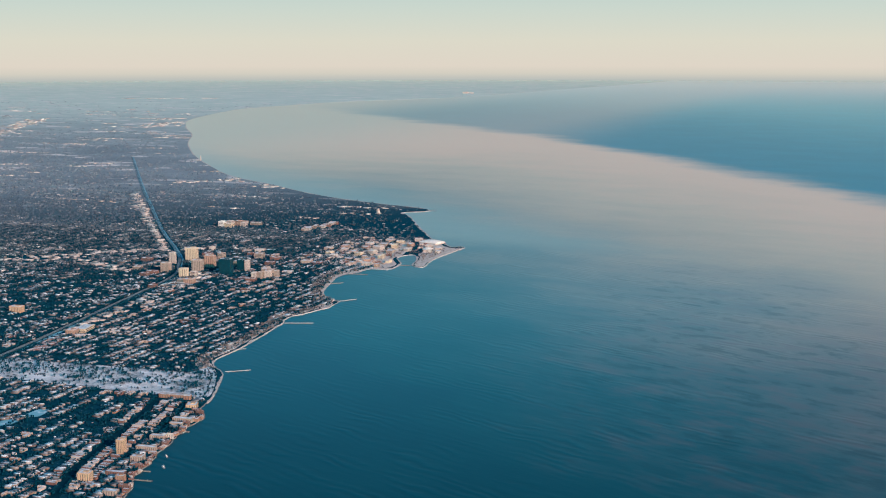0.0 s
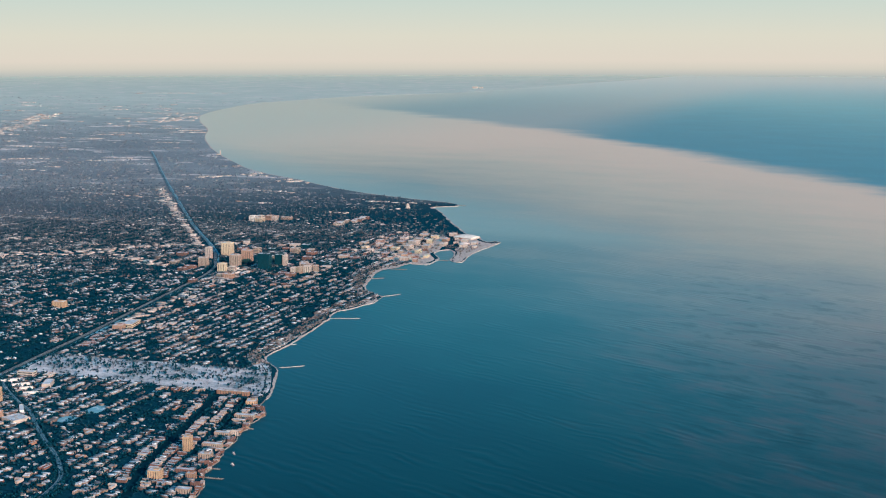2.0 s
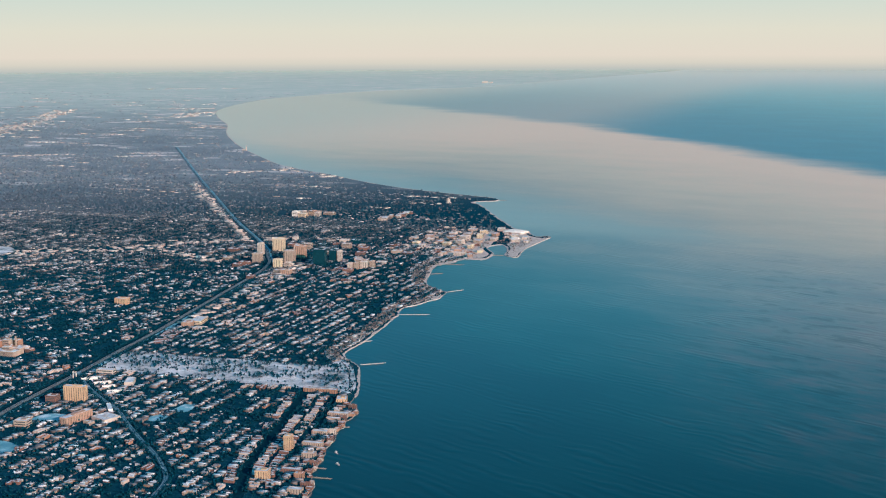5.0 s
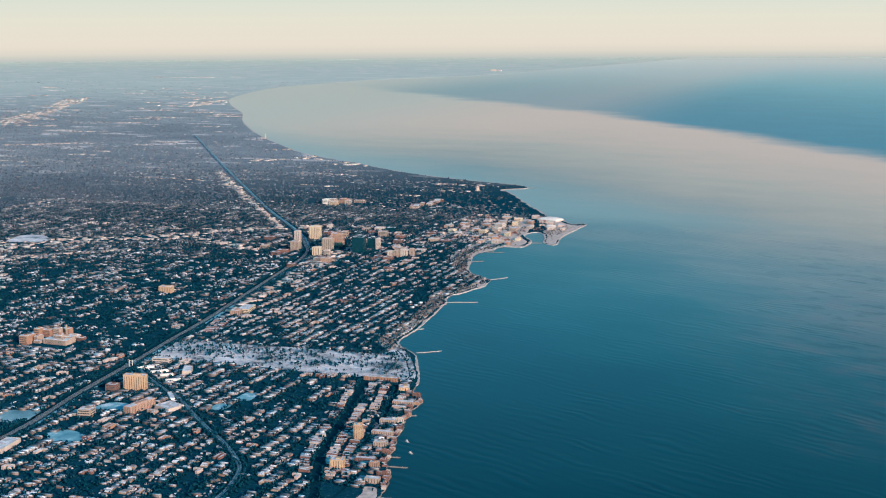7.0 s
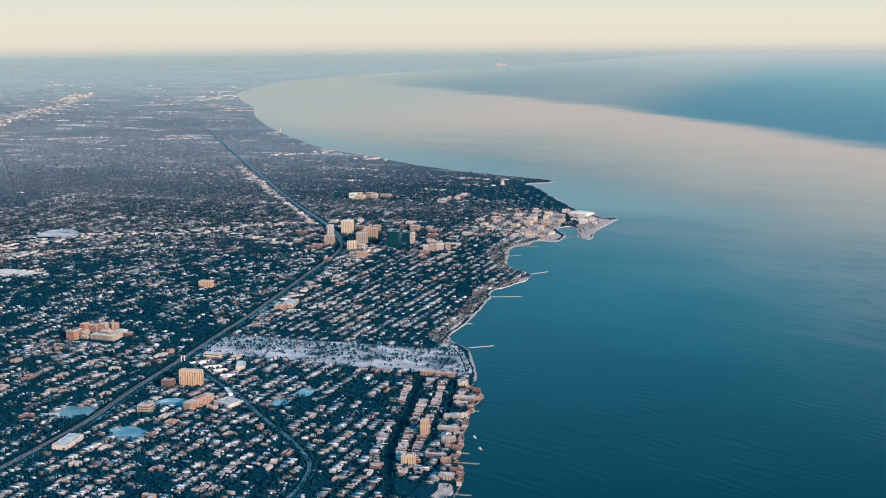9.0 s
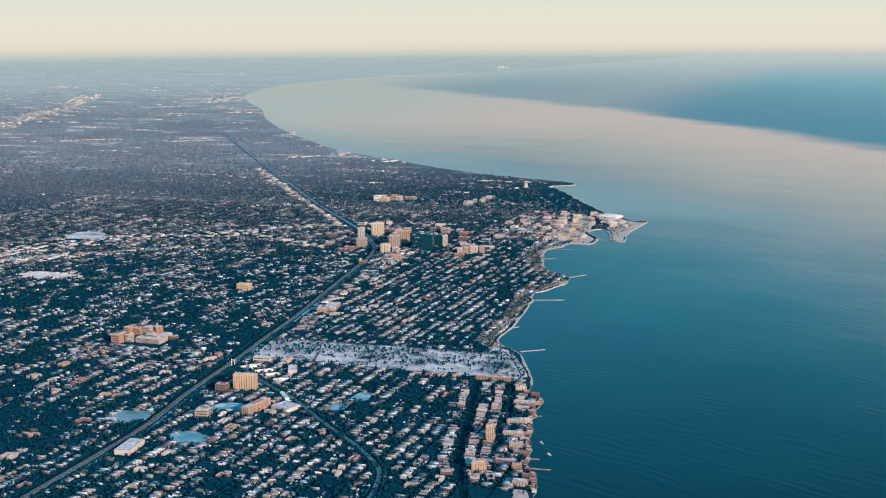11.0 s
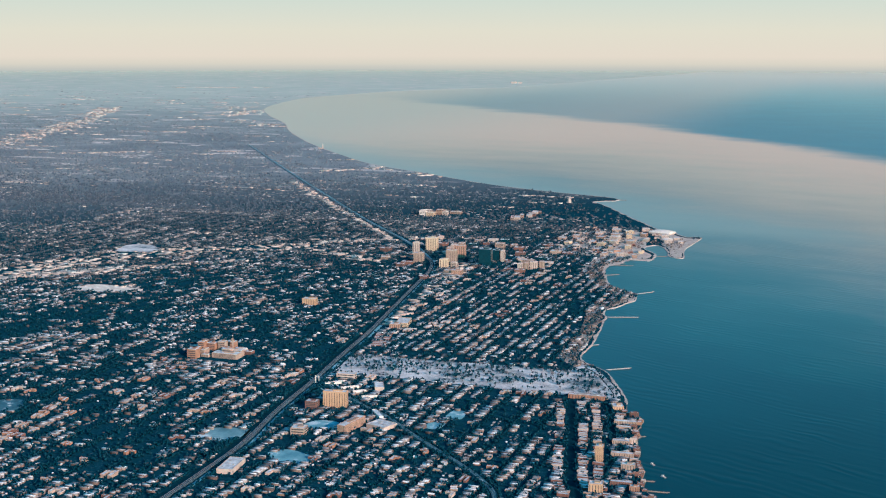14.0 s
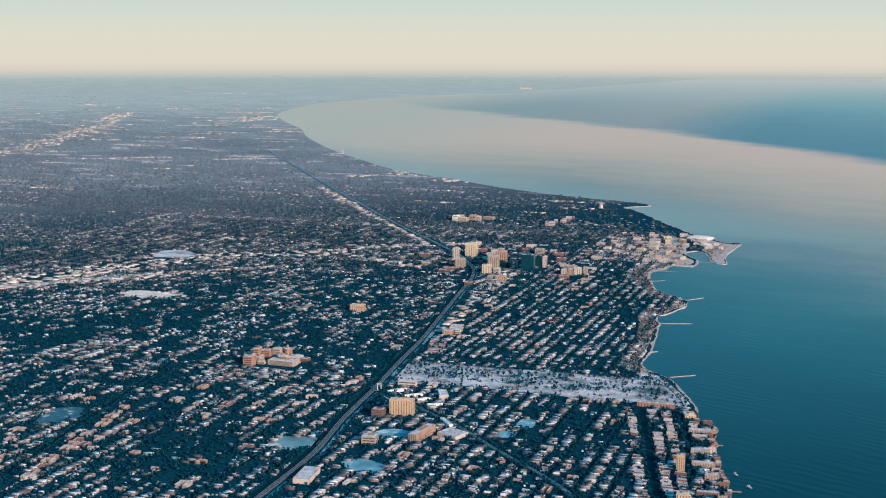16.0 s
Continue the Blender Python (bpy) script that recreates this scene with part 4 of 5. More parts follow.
for x, y, w, d, h in ((12.4, 298.5, 4.2, 3.0, 1.3), (8.2, 312.5, 3.6, 3.0, 1.6), (14.6, 309.5, 3.0, 4.0, 1.1), (18.2, 299.0, 2.4, 3.2, 0.9), (-5.5, 333, 4, 3.4, 1.5)):
    building("campus_hall", x, y, w, d, h, STONE_CREAM, "pale stone campus hall by the lake", "building", "campus halls", 8, 6 if h > 1.2 else 0, 0, h > 1.2)
vault("field_house", 4.0, 328, 11.5, 8.5, 1.9, -18, "white arched sports hall on the campus fill")
vault("boat_hall", 10, 306, 5, 4, 1.2, 60, "small white arched hall beside the lagoon")
clear(1, 290, 22, 88)
field("snow_field", [(-34, 250), (-10, 246), (8, 246.5), (11.5, 251), (10.8, 259), (6.8, 266), (2.8, 275), (3.4, 286), (-4, 318), (-14, 336), (-30, 330), (-38, 300)], SAND, "snowy campus lawns between the halls", "lawn", 0.012)
field("snow_field", [(-8, 226), (-4, 229), (0, 236), (3.6, 244.4), (-4, 248), (-12, 240)], SAND, "snowy shore lawn below the campus", "lawn")
field("snow_field", [(19, 262), (21.5, 270), (21, 281), (21.4, 291), (22, 304), (22, 315), (19, 316), (13.2, 321), (8, 330), (2, 335), (-4, 339), (2, 318), (9.6, 300), (10, 291), (14.6, 281.8), (17.8, 270)], SAND, "pale snowy campus ground behind the sand arm", "lawn")
tagged(ribbon("sand_arm", [(22.6, 256.6), (22.9, 262), (22.3, 270), (21.9, 281), (22.3, 291), (23.1, 304), (23.6, 313), (24.2, 318.6)], 2.5, LAND_Z + 0.05, 0.05, SAND, 5, 0.25), "curving pale sand arm of the campus fill", "beach", kind="structure")
field("sand_spit", [(19.8, 259.4), (23.6, 255.2), (25.4, 257.4), (23.6, 265), (20.4, 266)], SAND, "broad sand tip of the campus arm", "beach", 0.06)
field("sand_beach", [(0.2, 206), (-1.2, 219), (0, 227), (3.4, 237), (6.2, 243.6), (11.8, 242.6), (9, 247), (1, 246), (-4.6, 239), (-6.4, 226), (-4.6, 212)], SAND, "broad pale beach curving round the bay", "beach", 0.05)
field("park_lawn", [(-8.0, 234.7), (3.7, 232.7), (-1.2, 221.6), (-0.9, 209.9), (3.8, 191.9), (0.9, 182.8), (-5.5, 196.8), (-11.3, 211.9), (-11.2, 230.3)], SAND, "snowy shore park with brown shrubs round the bay", "park", 0.035)
field("park_lawn", [(10.7, 172.3), (19.0, 163.1), (22.7, 158.6), (23.6, 149.7), (19.8, 147.2), (16.9, 141.7), (15.0, 133.3), (14.8, 129.0), (13.2, 134.8), (14.7, 145.3), (18.2, 155.7), (13.1, 164.6)], SAND, "pale snowy lawn on the wooded headland", "park", 0.035)


def temple():
    """A white domed temple: stepped drums, ribs and a ribbed dome."""
    b = thing("domed_temple", (-73.0, 436.5, LAND_Z), "cream domed temple with ribs rising above trees", "temple")
    clear(-73.0, 436.5, 8, 8)
    for name, r, z0, z1, k in (("terrace", 1.9, 0, 0.2, 1.0), ("lower_drum", 1.3, 0.2, 1.05, 0.95), ("upper_drum", 1.05, 1.05, 1.85, 0.95)):
        bm = bmesh.new()
        bmesh.ops.create_cone(bm, cap_ends=True, segments=18, radius1=r, radius2=r * k, depth=z1 - z0, matrix=Matrix.Translation((0, 0, (z0 + z1) / 2)))
        part(name, bm, STONE_CREAM, b)
    bm = bmesh.new()
    bmesh.ops.create_uvsphere(bm, u_segments=18, v_segments=10, radius=0.88, matrix=Matrix.Translation((0, 0, 1.88)) @ Matrix.Diagonal((1, 1, 1.5, 1)))
    part("dome", bm, STONE_CREAM, b)
    for i in range(9):
        bm = box(1.12, 0, 1.05, 0.12, 0.12, 1.7, 0.6)
        bmesh.ops.transform(bm, matrix=Matrix.Rotation(math.tau * i / 9, 4, "Z"), verts=bm.verts[:])
        part("rib", bm, STONE_CREAM, b)


temple()

# far landmarks on the shore
building("power_station", -800, 2760, 13, 9, 4.2, STONE_CREAM, "white power station block on the far shore", "power station")
building("power_station", -786, 2766, 9, 8, 2.4, STONE_CREAM, "low pale annex of the power station on the far shore", "power station")
stack = thing("chimney_stack", (-391.0, 752.0, LAND_Z), "slender pale chimney stack on the northern bluff", "chimney")
part("shaft", box(0, 0, 0, 0.9, 0.9, 4.6, 0.6), STONE_CREAM, stack)
part("cap", box(0, 0, 4.6, 0.62, 0.62, 0.2), CONCRETE, stack)
part("boiler_house", box(-2.6, 0, 0, 3.4, 2.4, 0.9), STONE_CREAM, stack)

# rail yard: long sheds, garages, the bridge over the crossing
for x, y, w in ((-34.0, 3.1, 6.5), (-28.1, -0.2, 5.2), (-23.9, -3.0, 3.8), (-19.2, -6.9, 4.4)):
    building("rail_shed", x, y, w, 1.0, 0.55, STONE_WHITE, "long low rail shed under snow", "shed", "rail sheds", 40, 0, 0, False)
building("yard_office", -33.6, 9.8, 5.6, 2.2, 1.5, STONE_CREAM, "cream yard office at the cemetery corner", "building", "", 8, 0, 2, False)
building("yard_hall", -20.2, 2.6, 2.6, 5.6, 1.1, STONE_CREAM, "snowy hall at the end of the rail yard", "building", "", 25, 0, 0, False)
for i in range(9):
    building("garage_row", -40.4 - i * 0.55, 50 + 2.1 * i, 5.6, 0.8, 0.4, BRICK_RED, "narrow row of garages with snowy roofs", "garages", "garage rows", 8, 0, 0, False, parapet=0.03)
bridge = thing("rail_bridge", (-39.2, 1.6, LAND_Z), "pale steel signal bridge over the tracks", "bridge", "", 8)
for sx in (-0.5, 0.5):
    part("tower_leg", box(sx, 0, 0, 0.16, 0.16, 2.4), STONE_WHITE, bridge)
part("cross_beam", box(0, 0, 2.1, 0.9, 0.1, 0.1), STONE_WHITE, bridge)

# apartments along the shore and on the avenues
SHORE_BRICKS = (BRICK_ORANGE, BRICK_TAN, BRICK_RED, BRICK_RED, STONE_CREAM, BRICK_RED)
shore_random = random.Random(9)
clear(67, -73.5, 12, 10)
for x, y, w, d, h, m, bays in ((53.0, -7.4, 5.8, 1.6, 1.1, BRICK_TAN, 9), (53.4, -11.6, 3.8, 1.2, 0.9, BRICK_TAN, 0), (55.2, -23.6, 4.2, 1.6, 1.1, BRICK_TAN, 7), (57.4, -32.6, 5.4, 1.5, 1.0, BRICK_TAN, 9), (60.6, -41.4, 3.2, 2.0, 1.5, BRICK_TAN, 5),
                               (61.2, -52.0, 5.0, 1.4, 0.9, BRICK_RED, 8), (64.8, -55.2, 2.2, 1.6, 1.4, BRICK_ORANGE, 4), (68.2, -64.2, 3.4, 1.8, 1.1, BRICK_TAN, 5)):
    building("shore_apartments", x, y, w, d, h, m, "brick apartment house at the water's edge", "apartments", "shore apartments", 6, bays, 0, h > 1.2)
y = -67.5
while y < 4.5:
    small = shore_random.random() < 0.55
    w, d = (shore_random.uniform(0.7, 1.5), shore_random.uniform(0.5, 0.9)) if small else (shore_random.uniform(1.4, 3.4), shore_random.uniform(0.7, 1.4))
    h = shore_random.choice((0.3, 0.4, 0.55)) if small else shore_random.choice((0.5, 0.7, 0.9, 1.2))
    x = float(land_edge(y)) - shore_random.uniform(-0.2, 0.5) - w / 2
    if not any(abs(x - a) < c + w / 2 + 0.05 and abs(y - b2) < e + d / 2 + 0.05 for a, b2, c, e in KEEP_CLEAR):
        building("shore_apartments", x, y, w, d, h, shore_random.choice(SHORE_BRICKS), "brick apartment house at the water's edge", "apartments", "shore apartments", shore_random.uniform(-4, 22), 5 if h > 0.8 else 0, 0, h > 0.8)
    y += shore_random.uniform(0.35, 0.8)
field("snow_field", [(68.4, -75.2), (68.6, -71), (67.4, -67.6), (70.2, -67.2), (71.6, -70), (72.6, -73), (71, -76)], SAND, "open snowy beach park at the foot of the avenue", "park")
flats_random = random.Random(31)
for street, side, reach in ((AVENUE[1:8], -2.9, 0), (AVENUE[1:8], 3.0, 0), (AVENUE[1:8], 6.6, 1), (SHORE_AVENUE, 2.3, 1), (AVENUE[4:8], 6.4, 0)):
    line = smooth_line([(a, b, 0) for a, b in offset(street, side)], 40)
    run, last = 0.0, line[0]
    for p in line:
        run += (p - last).length
        last = p
        if run < 1.05:
            continue
        run = flats_random.uniform(-0.6, 0.2)
        w = flats_random.uniform(1.5, 2.7)
        if p.x + w / 2 > float(land_edge(p.y)) - 3.2 or p.y > 8 or -65 > p.y or flats_random.random() < (0.36, 0.22, 0.34)[(side > 0) + reach]:
            continue
        if any(abs(p.x - a) < c + w / 2 and abs(p.y - b2) < e + 0.45 for a, b2, c, e in KEEP_CLEAR):
            continue
        building("apartment_flat", p.x, p.y, w, flats_random.uniform(0.6, 0.82), flats_random.uniform(0.42, 0.75), flats_random.choice((BRICK_RED, BRICK_TAN, STONE_CREAM, BRICK_RED, BRICK_TAN)), "narrow brick flats with a snowy roof by the avenue", "apartments", "flats by the avenue", flats_random.uniform(-3, 6), 0, 0, False, parapet=0.05)
placed = 0
seeds = random.Random(21)
while placed < 115:
    x, y = seeds.uniform(-120, 52), seeds.uniform(-115, 13)
    if seeds.random() < 0.3:
        x, y = seeds.uniform(-62, -10), seeds.uniform(48, 200)
    k = round((x - 2) / 7.7)
    x = k * 7.7 + 2 + seeds.choice((-1, 1)) * 2.1
    w, d = seeds.uniform(1.8, 3.2), seeds.uniform(1.8, 3.4)
    q = np.array([x]), np.array([y])
    near_edge = x > float(land_edge(y)) - 5
    if near_edge or inside(*q, CEMETERY)[0] or near_line(*q, RAIL, 4.0)[0] or near_line(*q, BRANCH, 2.8)[0] or near_line(*q, AVENUE, 2.8)[0] or near_line(*q, SHORE_AVENUE, 2.6)[0] or near_line(*q, DIAGONAL, 2.8)[0]:
        continue
    if any(inside(*q, f)[0] for f in FIELDS) or any(abs(x - a) < c + w / 2 + 0.2 and abs(y - b2) < e + d / 2 + 0.2 for a, b2, c, e in KEEP_CLEAR):
        continue
    court_house("apartment_house", x, y, w, d, seeds.uniform(0.45, 0.85), seeds.choice((BRICK_RED, BRICK_ORANGE, BRICK_TAN, STONE_CREAM, BRICK_TAN)), "flat-roofed brick walk-up round a snowy court", "apartments", "apartment houses", seeds.uniform(-4, 4), placed % 3)
    placed += 1
for i in range(17):
    t = (i + seeds.uniform(-0.25, 0.25)) / 16
    if i in (5, 11):
        continue
    x, y = -88.5 - 11 * t + 2.6 + seeds.uniform(-0.3, 0.3), -94 + 54 * t
    court_house("corner_block", x, y, seeds.uniform(1.9, 2.9), seeds.uniform(1.9, 2.7), seeds.uniform(0.55, 0.95), (BRICK_TAN, BRICK_ORANGE, BRICK_RED)[i % 3], "sunlit brick block along the dark street", "building", "street blocks", 10, i % 3)


# ---- piers, groynes and boats ----
def pier(x0, y0, x1, y1, width, name, label):
    b = thing(name, (x0, y0, 0), label, name, "piers along the shore")
    length, turn = math.hypot(x1 - x0, y1 - y0), math.atan2(y1 - y0, x1 - x0)
    m = Matrix.Rotation(turn, 4, "Z")
    width *= 0.34
    bm = box(length / 2, 0, 0.12, length, width, 0.16, 0.98)
    bmesh.ops.transform(bm, matrix=m, verts=bm.verts[:])
    part("deck", bm, CONCRETE if name == "pier" else ROCK, b, "pale icy concrete deck" if name == "pier" else "dark stone crest edged with ice")
    bm = box(length / 2, 0, -0.4, length * 1.01, width * 1.5, 0.5, 0.8)
    bmesh.ops.transform(bm, matrix=m, verts=bm.verts[:])
    part("stone_base", bm, ROCK, b)
    n = max(2, int(length / 2))
    for i in range(n):
        bm = box((i + 0.5) / n * length, 0, 0.28, 0.08, width * 1.1, 0.1)
        bmesh.ops.transform(bm, matrix=m, verts=bm.verts[:])
        part("cross_beam", bm, CONCRETE, b)


for x0, y0, x1, y1, w in ((36.2, 45.6, 43.1, 50.6, 0.3), (20.0, 118.6, 31.3, 122.4, 0.32), (22.6, 164.4, 28.0, 171.4, 0.35), (24.6, 74.6, 27.2, 76.6, 0.25)):
    pier(x0, y0, x1, y1, w, "pier", "narrow concrete pier reaching into the lake")
for x0, y0, x1, y1, w in ((2.0, 200.2, 7.3, 204.1, 0.5), (-1.2, 226, 9.2, 227, 0.5), (-46.8, 460.2, -41.5, 461.6, 0.6), (64.9, -47.2, 67.9, -46.9, 0.22), (67, -53.4, 72.2, -52.8, 0.2), (73.2, -72.4, 76.6, -71.8, 0.2), (58, -15.5, 59.8, -15, 0.25), (12.9, 256, 18.8, 257.4, 0.4)):
    pier(x0, y0, x1, y1, w, "groyne", "low stone groyne edged with ice")


def boat(x, y, turn):
    b = thing("work_boat", (x, y, 0), "small pale work boat at anchor", "boat", "moored boats", turn)
    bm = bmesh.new()
    ring = [(-0.75, -0.24), (0.35, -0.26), (0.8, 0), (0.35, 0.26), (-0.75, 0.24)]
    low = [bm.verts.new((a * 0.9, c * 0.7, -0.1)) for a, c in ring]
    high = [bm.verts.new((a, c, 0.22)) for a, c in ring]
    bm.faces.new(high)
    for i in range(5):
        bm.faces.new((low[i], low[(i + 1) % 5], high[(i + 1) % 5], high[i]))
    part("hull", bm, CONCRETE, b, "pale grey hull")
    part("cabin", box(-0.25, 0, 0.22, 0.6, 0.32, 0.3, 0.9), STONE_WHITE, b, "white cabin")
    part("mast", box(0.1, 0, 0.22, 0.05, 0.05, 0.6), STEEL, b)


boat(65.2, -35.4, -35)
boat(69.1, -43.0, -30)


def lots(x0, x1, y0, y1, pitch):
    """House lots along both sides of every north-south street, and garages on the alleys."""
    xs, ys, kind = [], [], []
    for k in range(int((x0 - 2) // STREET_STEP), int((x1 - 2) // STREET_STEP) + 1):
        sx = k * STREET_STEP + 2.0
        for side, off, what in ((-1, 1.75, 0), (1, 1.75, 0), (-1, 3.2, 1), (1, 3.2, 1)):
            y = np.arange(y0, y1, pitch)
            y = y + rng.normal(0, pitch * 0.12, len(y))
            away = abs((y / CROSS_STEP) % 1.0 - 0.5) < 0.455
            y = y[away]
            xs.append(np.full(len(y), sx + side * off) + rng.normal(0, 0.26, len(y)))
            ys.append(y)
            kind.append(np.full(len(y), what))
    return np.concatenate(xs), np.concatenate(ys), np.concatenate(kind)


WOODED_PARK = [(-69.0, -85.4), (-75.8, -51.8), (-51.5, -57.6), (-39.4, -87.2), (-64.0, -96.0)]


def build_town():
    x, y, kind = lots(-300, 75, -125, 330, 0.74)
    patch = np.array([noise.noise(Vector((a * 0.03, b * 0.02, 3))) for a, b in zip(x, y)])
    south = np.clip((30 - y) / 90, 0, 1)
    block = np.array([noise.noise(Vector((round(a / 3.85) * 7.3, round(b / 5.1) * 3.1, 1))) for a, b in zip(x, y)])
    side = np.array([noise.noise(Vector((round(a / 3.85) * 5.1, np.floor(b / CROSS_STEP) * 2.7, 6))) for a, b in zip(x, y)])
    run = np.array([noise.noise(Vector((round(a / 1.9) * 3.7, b * 0.16, c + 4))) for a, b, c in zip(x, y, kind)])
    # long walk-up flats stand wall to wall in whole block fronts, mostly south of the cemetery and near the shore
    broad = np.array([noise.noise(Vector((a * 0.022, b * 0.016, 9))) for a, b in zip(x, y)])
    wanted = np.where(y < 16, np.where((x > -12) & (x < 40) & (y > -45), 0.16, 0.02), np.where((y < 200) & (x > -48) & (y > 40), -0.10, -0.36))
    flats = (side + 0.5 * patch < wanted) & (kind == 0)
    house_odds = np.where(x < -45, 0.18, 0.45) + 0.17 * (y > 47) - 0.13 * (y > 130) - 0.10 * ((x < -60) & (y < 0)) + 0.3 * patch + 0.55 * broad + 1.3 * block + 0.18 * south
    yard_odds = 0.04 + 0.2 * patch + 0.6 * block + 0.24 * south
    odds = np.where(flats, 0.70 + 0.7 * block + 0.5 * broad, np.where(kind == 0, house_odds, yard_odds))
    keep = 0.5 + 0.9 * run + rng.normal(0, 0.13, len(x)) < odds
    keep &= free(x, y) & ~(inside(x, y, WOODED_PARK) & (rng.random(len(x)) < 0.75))
    x, y, kind, south, patch, flats = x[keep], y[keep], kind[keep], south[keep], patch[keep], flats[keep]
    n = len(x)
    town = near_line(x, y, offset(RAIL[2:12], -13.0), 12.0)
    big = (rng.random(n) < 0.06 + 0.12 * south * (patch > -0.1) + 0.35 * town) & (kind == 0) & ~flats
    sx = np.where(kind == 0, rng.uniform(0.9, 1.8, n), rng.uniform(0.4, 0.55, n))
    sy = np.where(kind == 0, rng.uniform(0.42, 0.66, n), rng.uniform(0.4, 0.6, n))
    h = np.where(kind == 0, rng.uniform(0.2, 0.38, n), 0.14)
    ridge = np.where(rng.random(n) < 0.8 - 0.45 * south, rng.uniform(0.12, 0.26, n), 0.02)
    sx, sy, h = np.where(big, sx * 1.5, sx), np.where(big, sy * 1.5, sy), np.where(big, h * 1.4, h)
    sx = np.where(flats, rng.uniform(1.5, 2.6, n), sx)
    sy = np.where(flats, rng.uniform(0.5, 0.72, n), sy)
    h = np.where(flats, rng.uniform(0.34, 0.68, n), h)
    ridge = np.where(big | flats, 0.02, ridge)
    street = np.round((x - 2.0) / STREET_STEP) * STREET_STEP + 2.0
    x = np.where(flats, street + np.sign(x - street) * (0.9 + sx / 2), x)
    west = (x < -48) & (y > -10) & (kind == 0)
    x = np.where(west, x + rng.normal(0, 0.75, n), x)
    sx = np.where(west, sx * rng.uniform(0.8, 1.7, n), sx)
    turn = rng.normal(0, 0.03, n)
    near = (y < -18) & (x > -75)
    pick = np.where(near & (kind == 0) & ~big & ~flats)[0]
    pick = pick[np.argsort(np.hypot(x[pick] - 30, y[pick] + 85))][:260]
    single = np.zeros(n, dtype=bool)
    single[pick] = True
    rest = ~single
    # houses farther inland take the haze-muted colours
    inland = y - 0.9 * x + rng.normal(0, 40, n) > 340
    for name, these, materials, label in (("suburban_houses", rest & ~inland, (WALLS, ROOFS), "thousands of brick and frame houses with snowy roofs"), ("inland_houses", rest & inland, (HAZED_WALLS, HAZED_ROOFS), "frame houses with snowy roofs among trees, greyed for haze")):
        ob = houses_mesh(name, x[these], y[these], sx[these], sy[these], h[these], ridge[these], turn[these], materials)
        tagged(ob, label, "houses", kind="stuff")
    return x[pick], y[pick], sx[pick], sy[pick], h[pick], ridge[pick], turn[pick]


def build_far_town():
    n = 24000
    y = 315 + 1700 * rng.random(n) ** 2.2
    x = land_edge(y) - 6 - rng.random(n) ** 0.8 * (500 + 0.9 * (y - 300))
    m = 7000
    yw = 60 + 320 * rng.random(m)
    x = np.concatenate([x, -296 - rng.random(m) * (20 + 0.8 * yw)])
    y = np.concatenate([y, yw])
    n = n + m
    patch = np.array([noise.noise(Vector((a * 0.012, b * 0.012, 8))) for a, b in zip(x, y)])
    street = np.array([noise.noise(Vector((a * 0.012, b * 0.07, 5))) for a, b in zip(x, y)])
    broad = np.array([noise.noise(Vector((a * 0.006, b * 0.02, 2))) for a, b in zip(x, y)])
    k = (patch + street + 1.2 * broad > -0.15 + 0.6 * rng.random(n)) & ~near_line(x, y, RAIL, 3.0)
    for cx, cy, hx, hy in KEEP_CLEAR:
        k &= (abs(x - cx) > hx) | (abs(y - cy) > hy)
    x, y = x[k], y[k]
    n = len(x)
    ob = houses_mesh("distant_houses", x, y, rng.uniform(0.9, 2.6, n) * (1 + np.clip(y - 400, 0, 900) / 700), rng.uniform(0.5, 1.1, n), rng.uniform(0.12, 0.26, n), np.full(n, 0.12), rng.normal(0, 0.08, n), (HAZED_WALLS, HAZED_ROOFS))
    tagged(ob, "distant suburban houses with snowy roofs", "houses", kind="stuff")


def build_strips():
    """Shops and sheds with wide snowy roofs along the main roads."""
    xs, ys = [], []
    for row in np.arange(250.0, 1700.0, 31.0):
        n = int(150 + row * 0.22)
        x = float(land_edge(row)) - 8 - rng.random(n) * (420 + 0.85 * (row - 250))
        gate = np.array([noise.noise(Vector((a * 0.016, row * 0.37, 11))) for a in x])
        x = x[gate > 0.20 + 0.25 * rng.random(n)]
        xs.append(x)
        ys.append(row + 6 * np.sin(x * 0.01) + rng.normal(0, 1.6, len(x)))
    for (ax, ay), (bx, by), w, n in STRIPS:
        t = rng.random(n)
        xs.append(ax + (bx - ax) * t + rng.normal(0, w * 0.4, n))
        ys.append(ay + (by - ay) * t + rng.normal(0, w * 0.4, n))
    x, y = np.concatenate(xs), np.concatenate(ys)
    k = free(x, y, 0.8, 0.0) & (x < land_edge(y) - 4)
    x, y = x[k], y[k]
    n = len(x)
    grow = 1 + np.clip(y - 300, 0, 900) / 700
    ob = houses_mesh("commercial_buildings", x, y, rng.uniform(1.3, 4.6, n) * grow, rng.uniform(0.9, 2.6, n) * grow, rng.uniform(0.2, 0.5, n), np.full(n, 0.02), rng.normal(0, 0.06, n), (SHED_WALLS, SHED_ROOFS))
    tagged(ob, "low shops and sheds with wide snowy roofs", "buildings", kind="stuff")


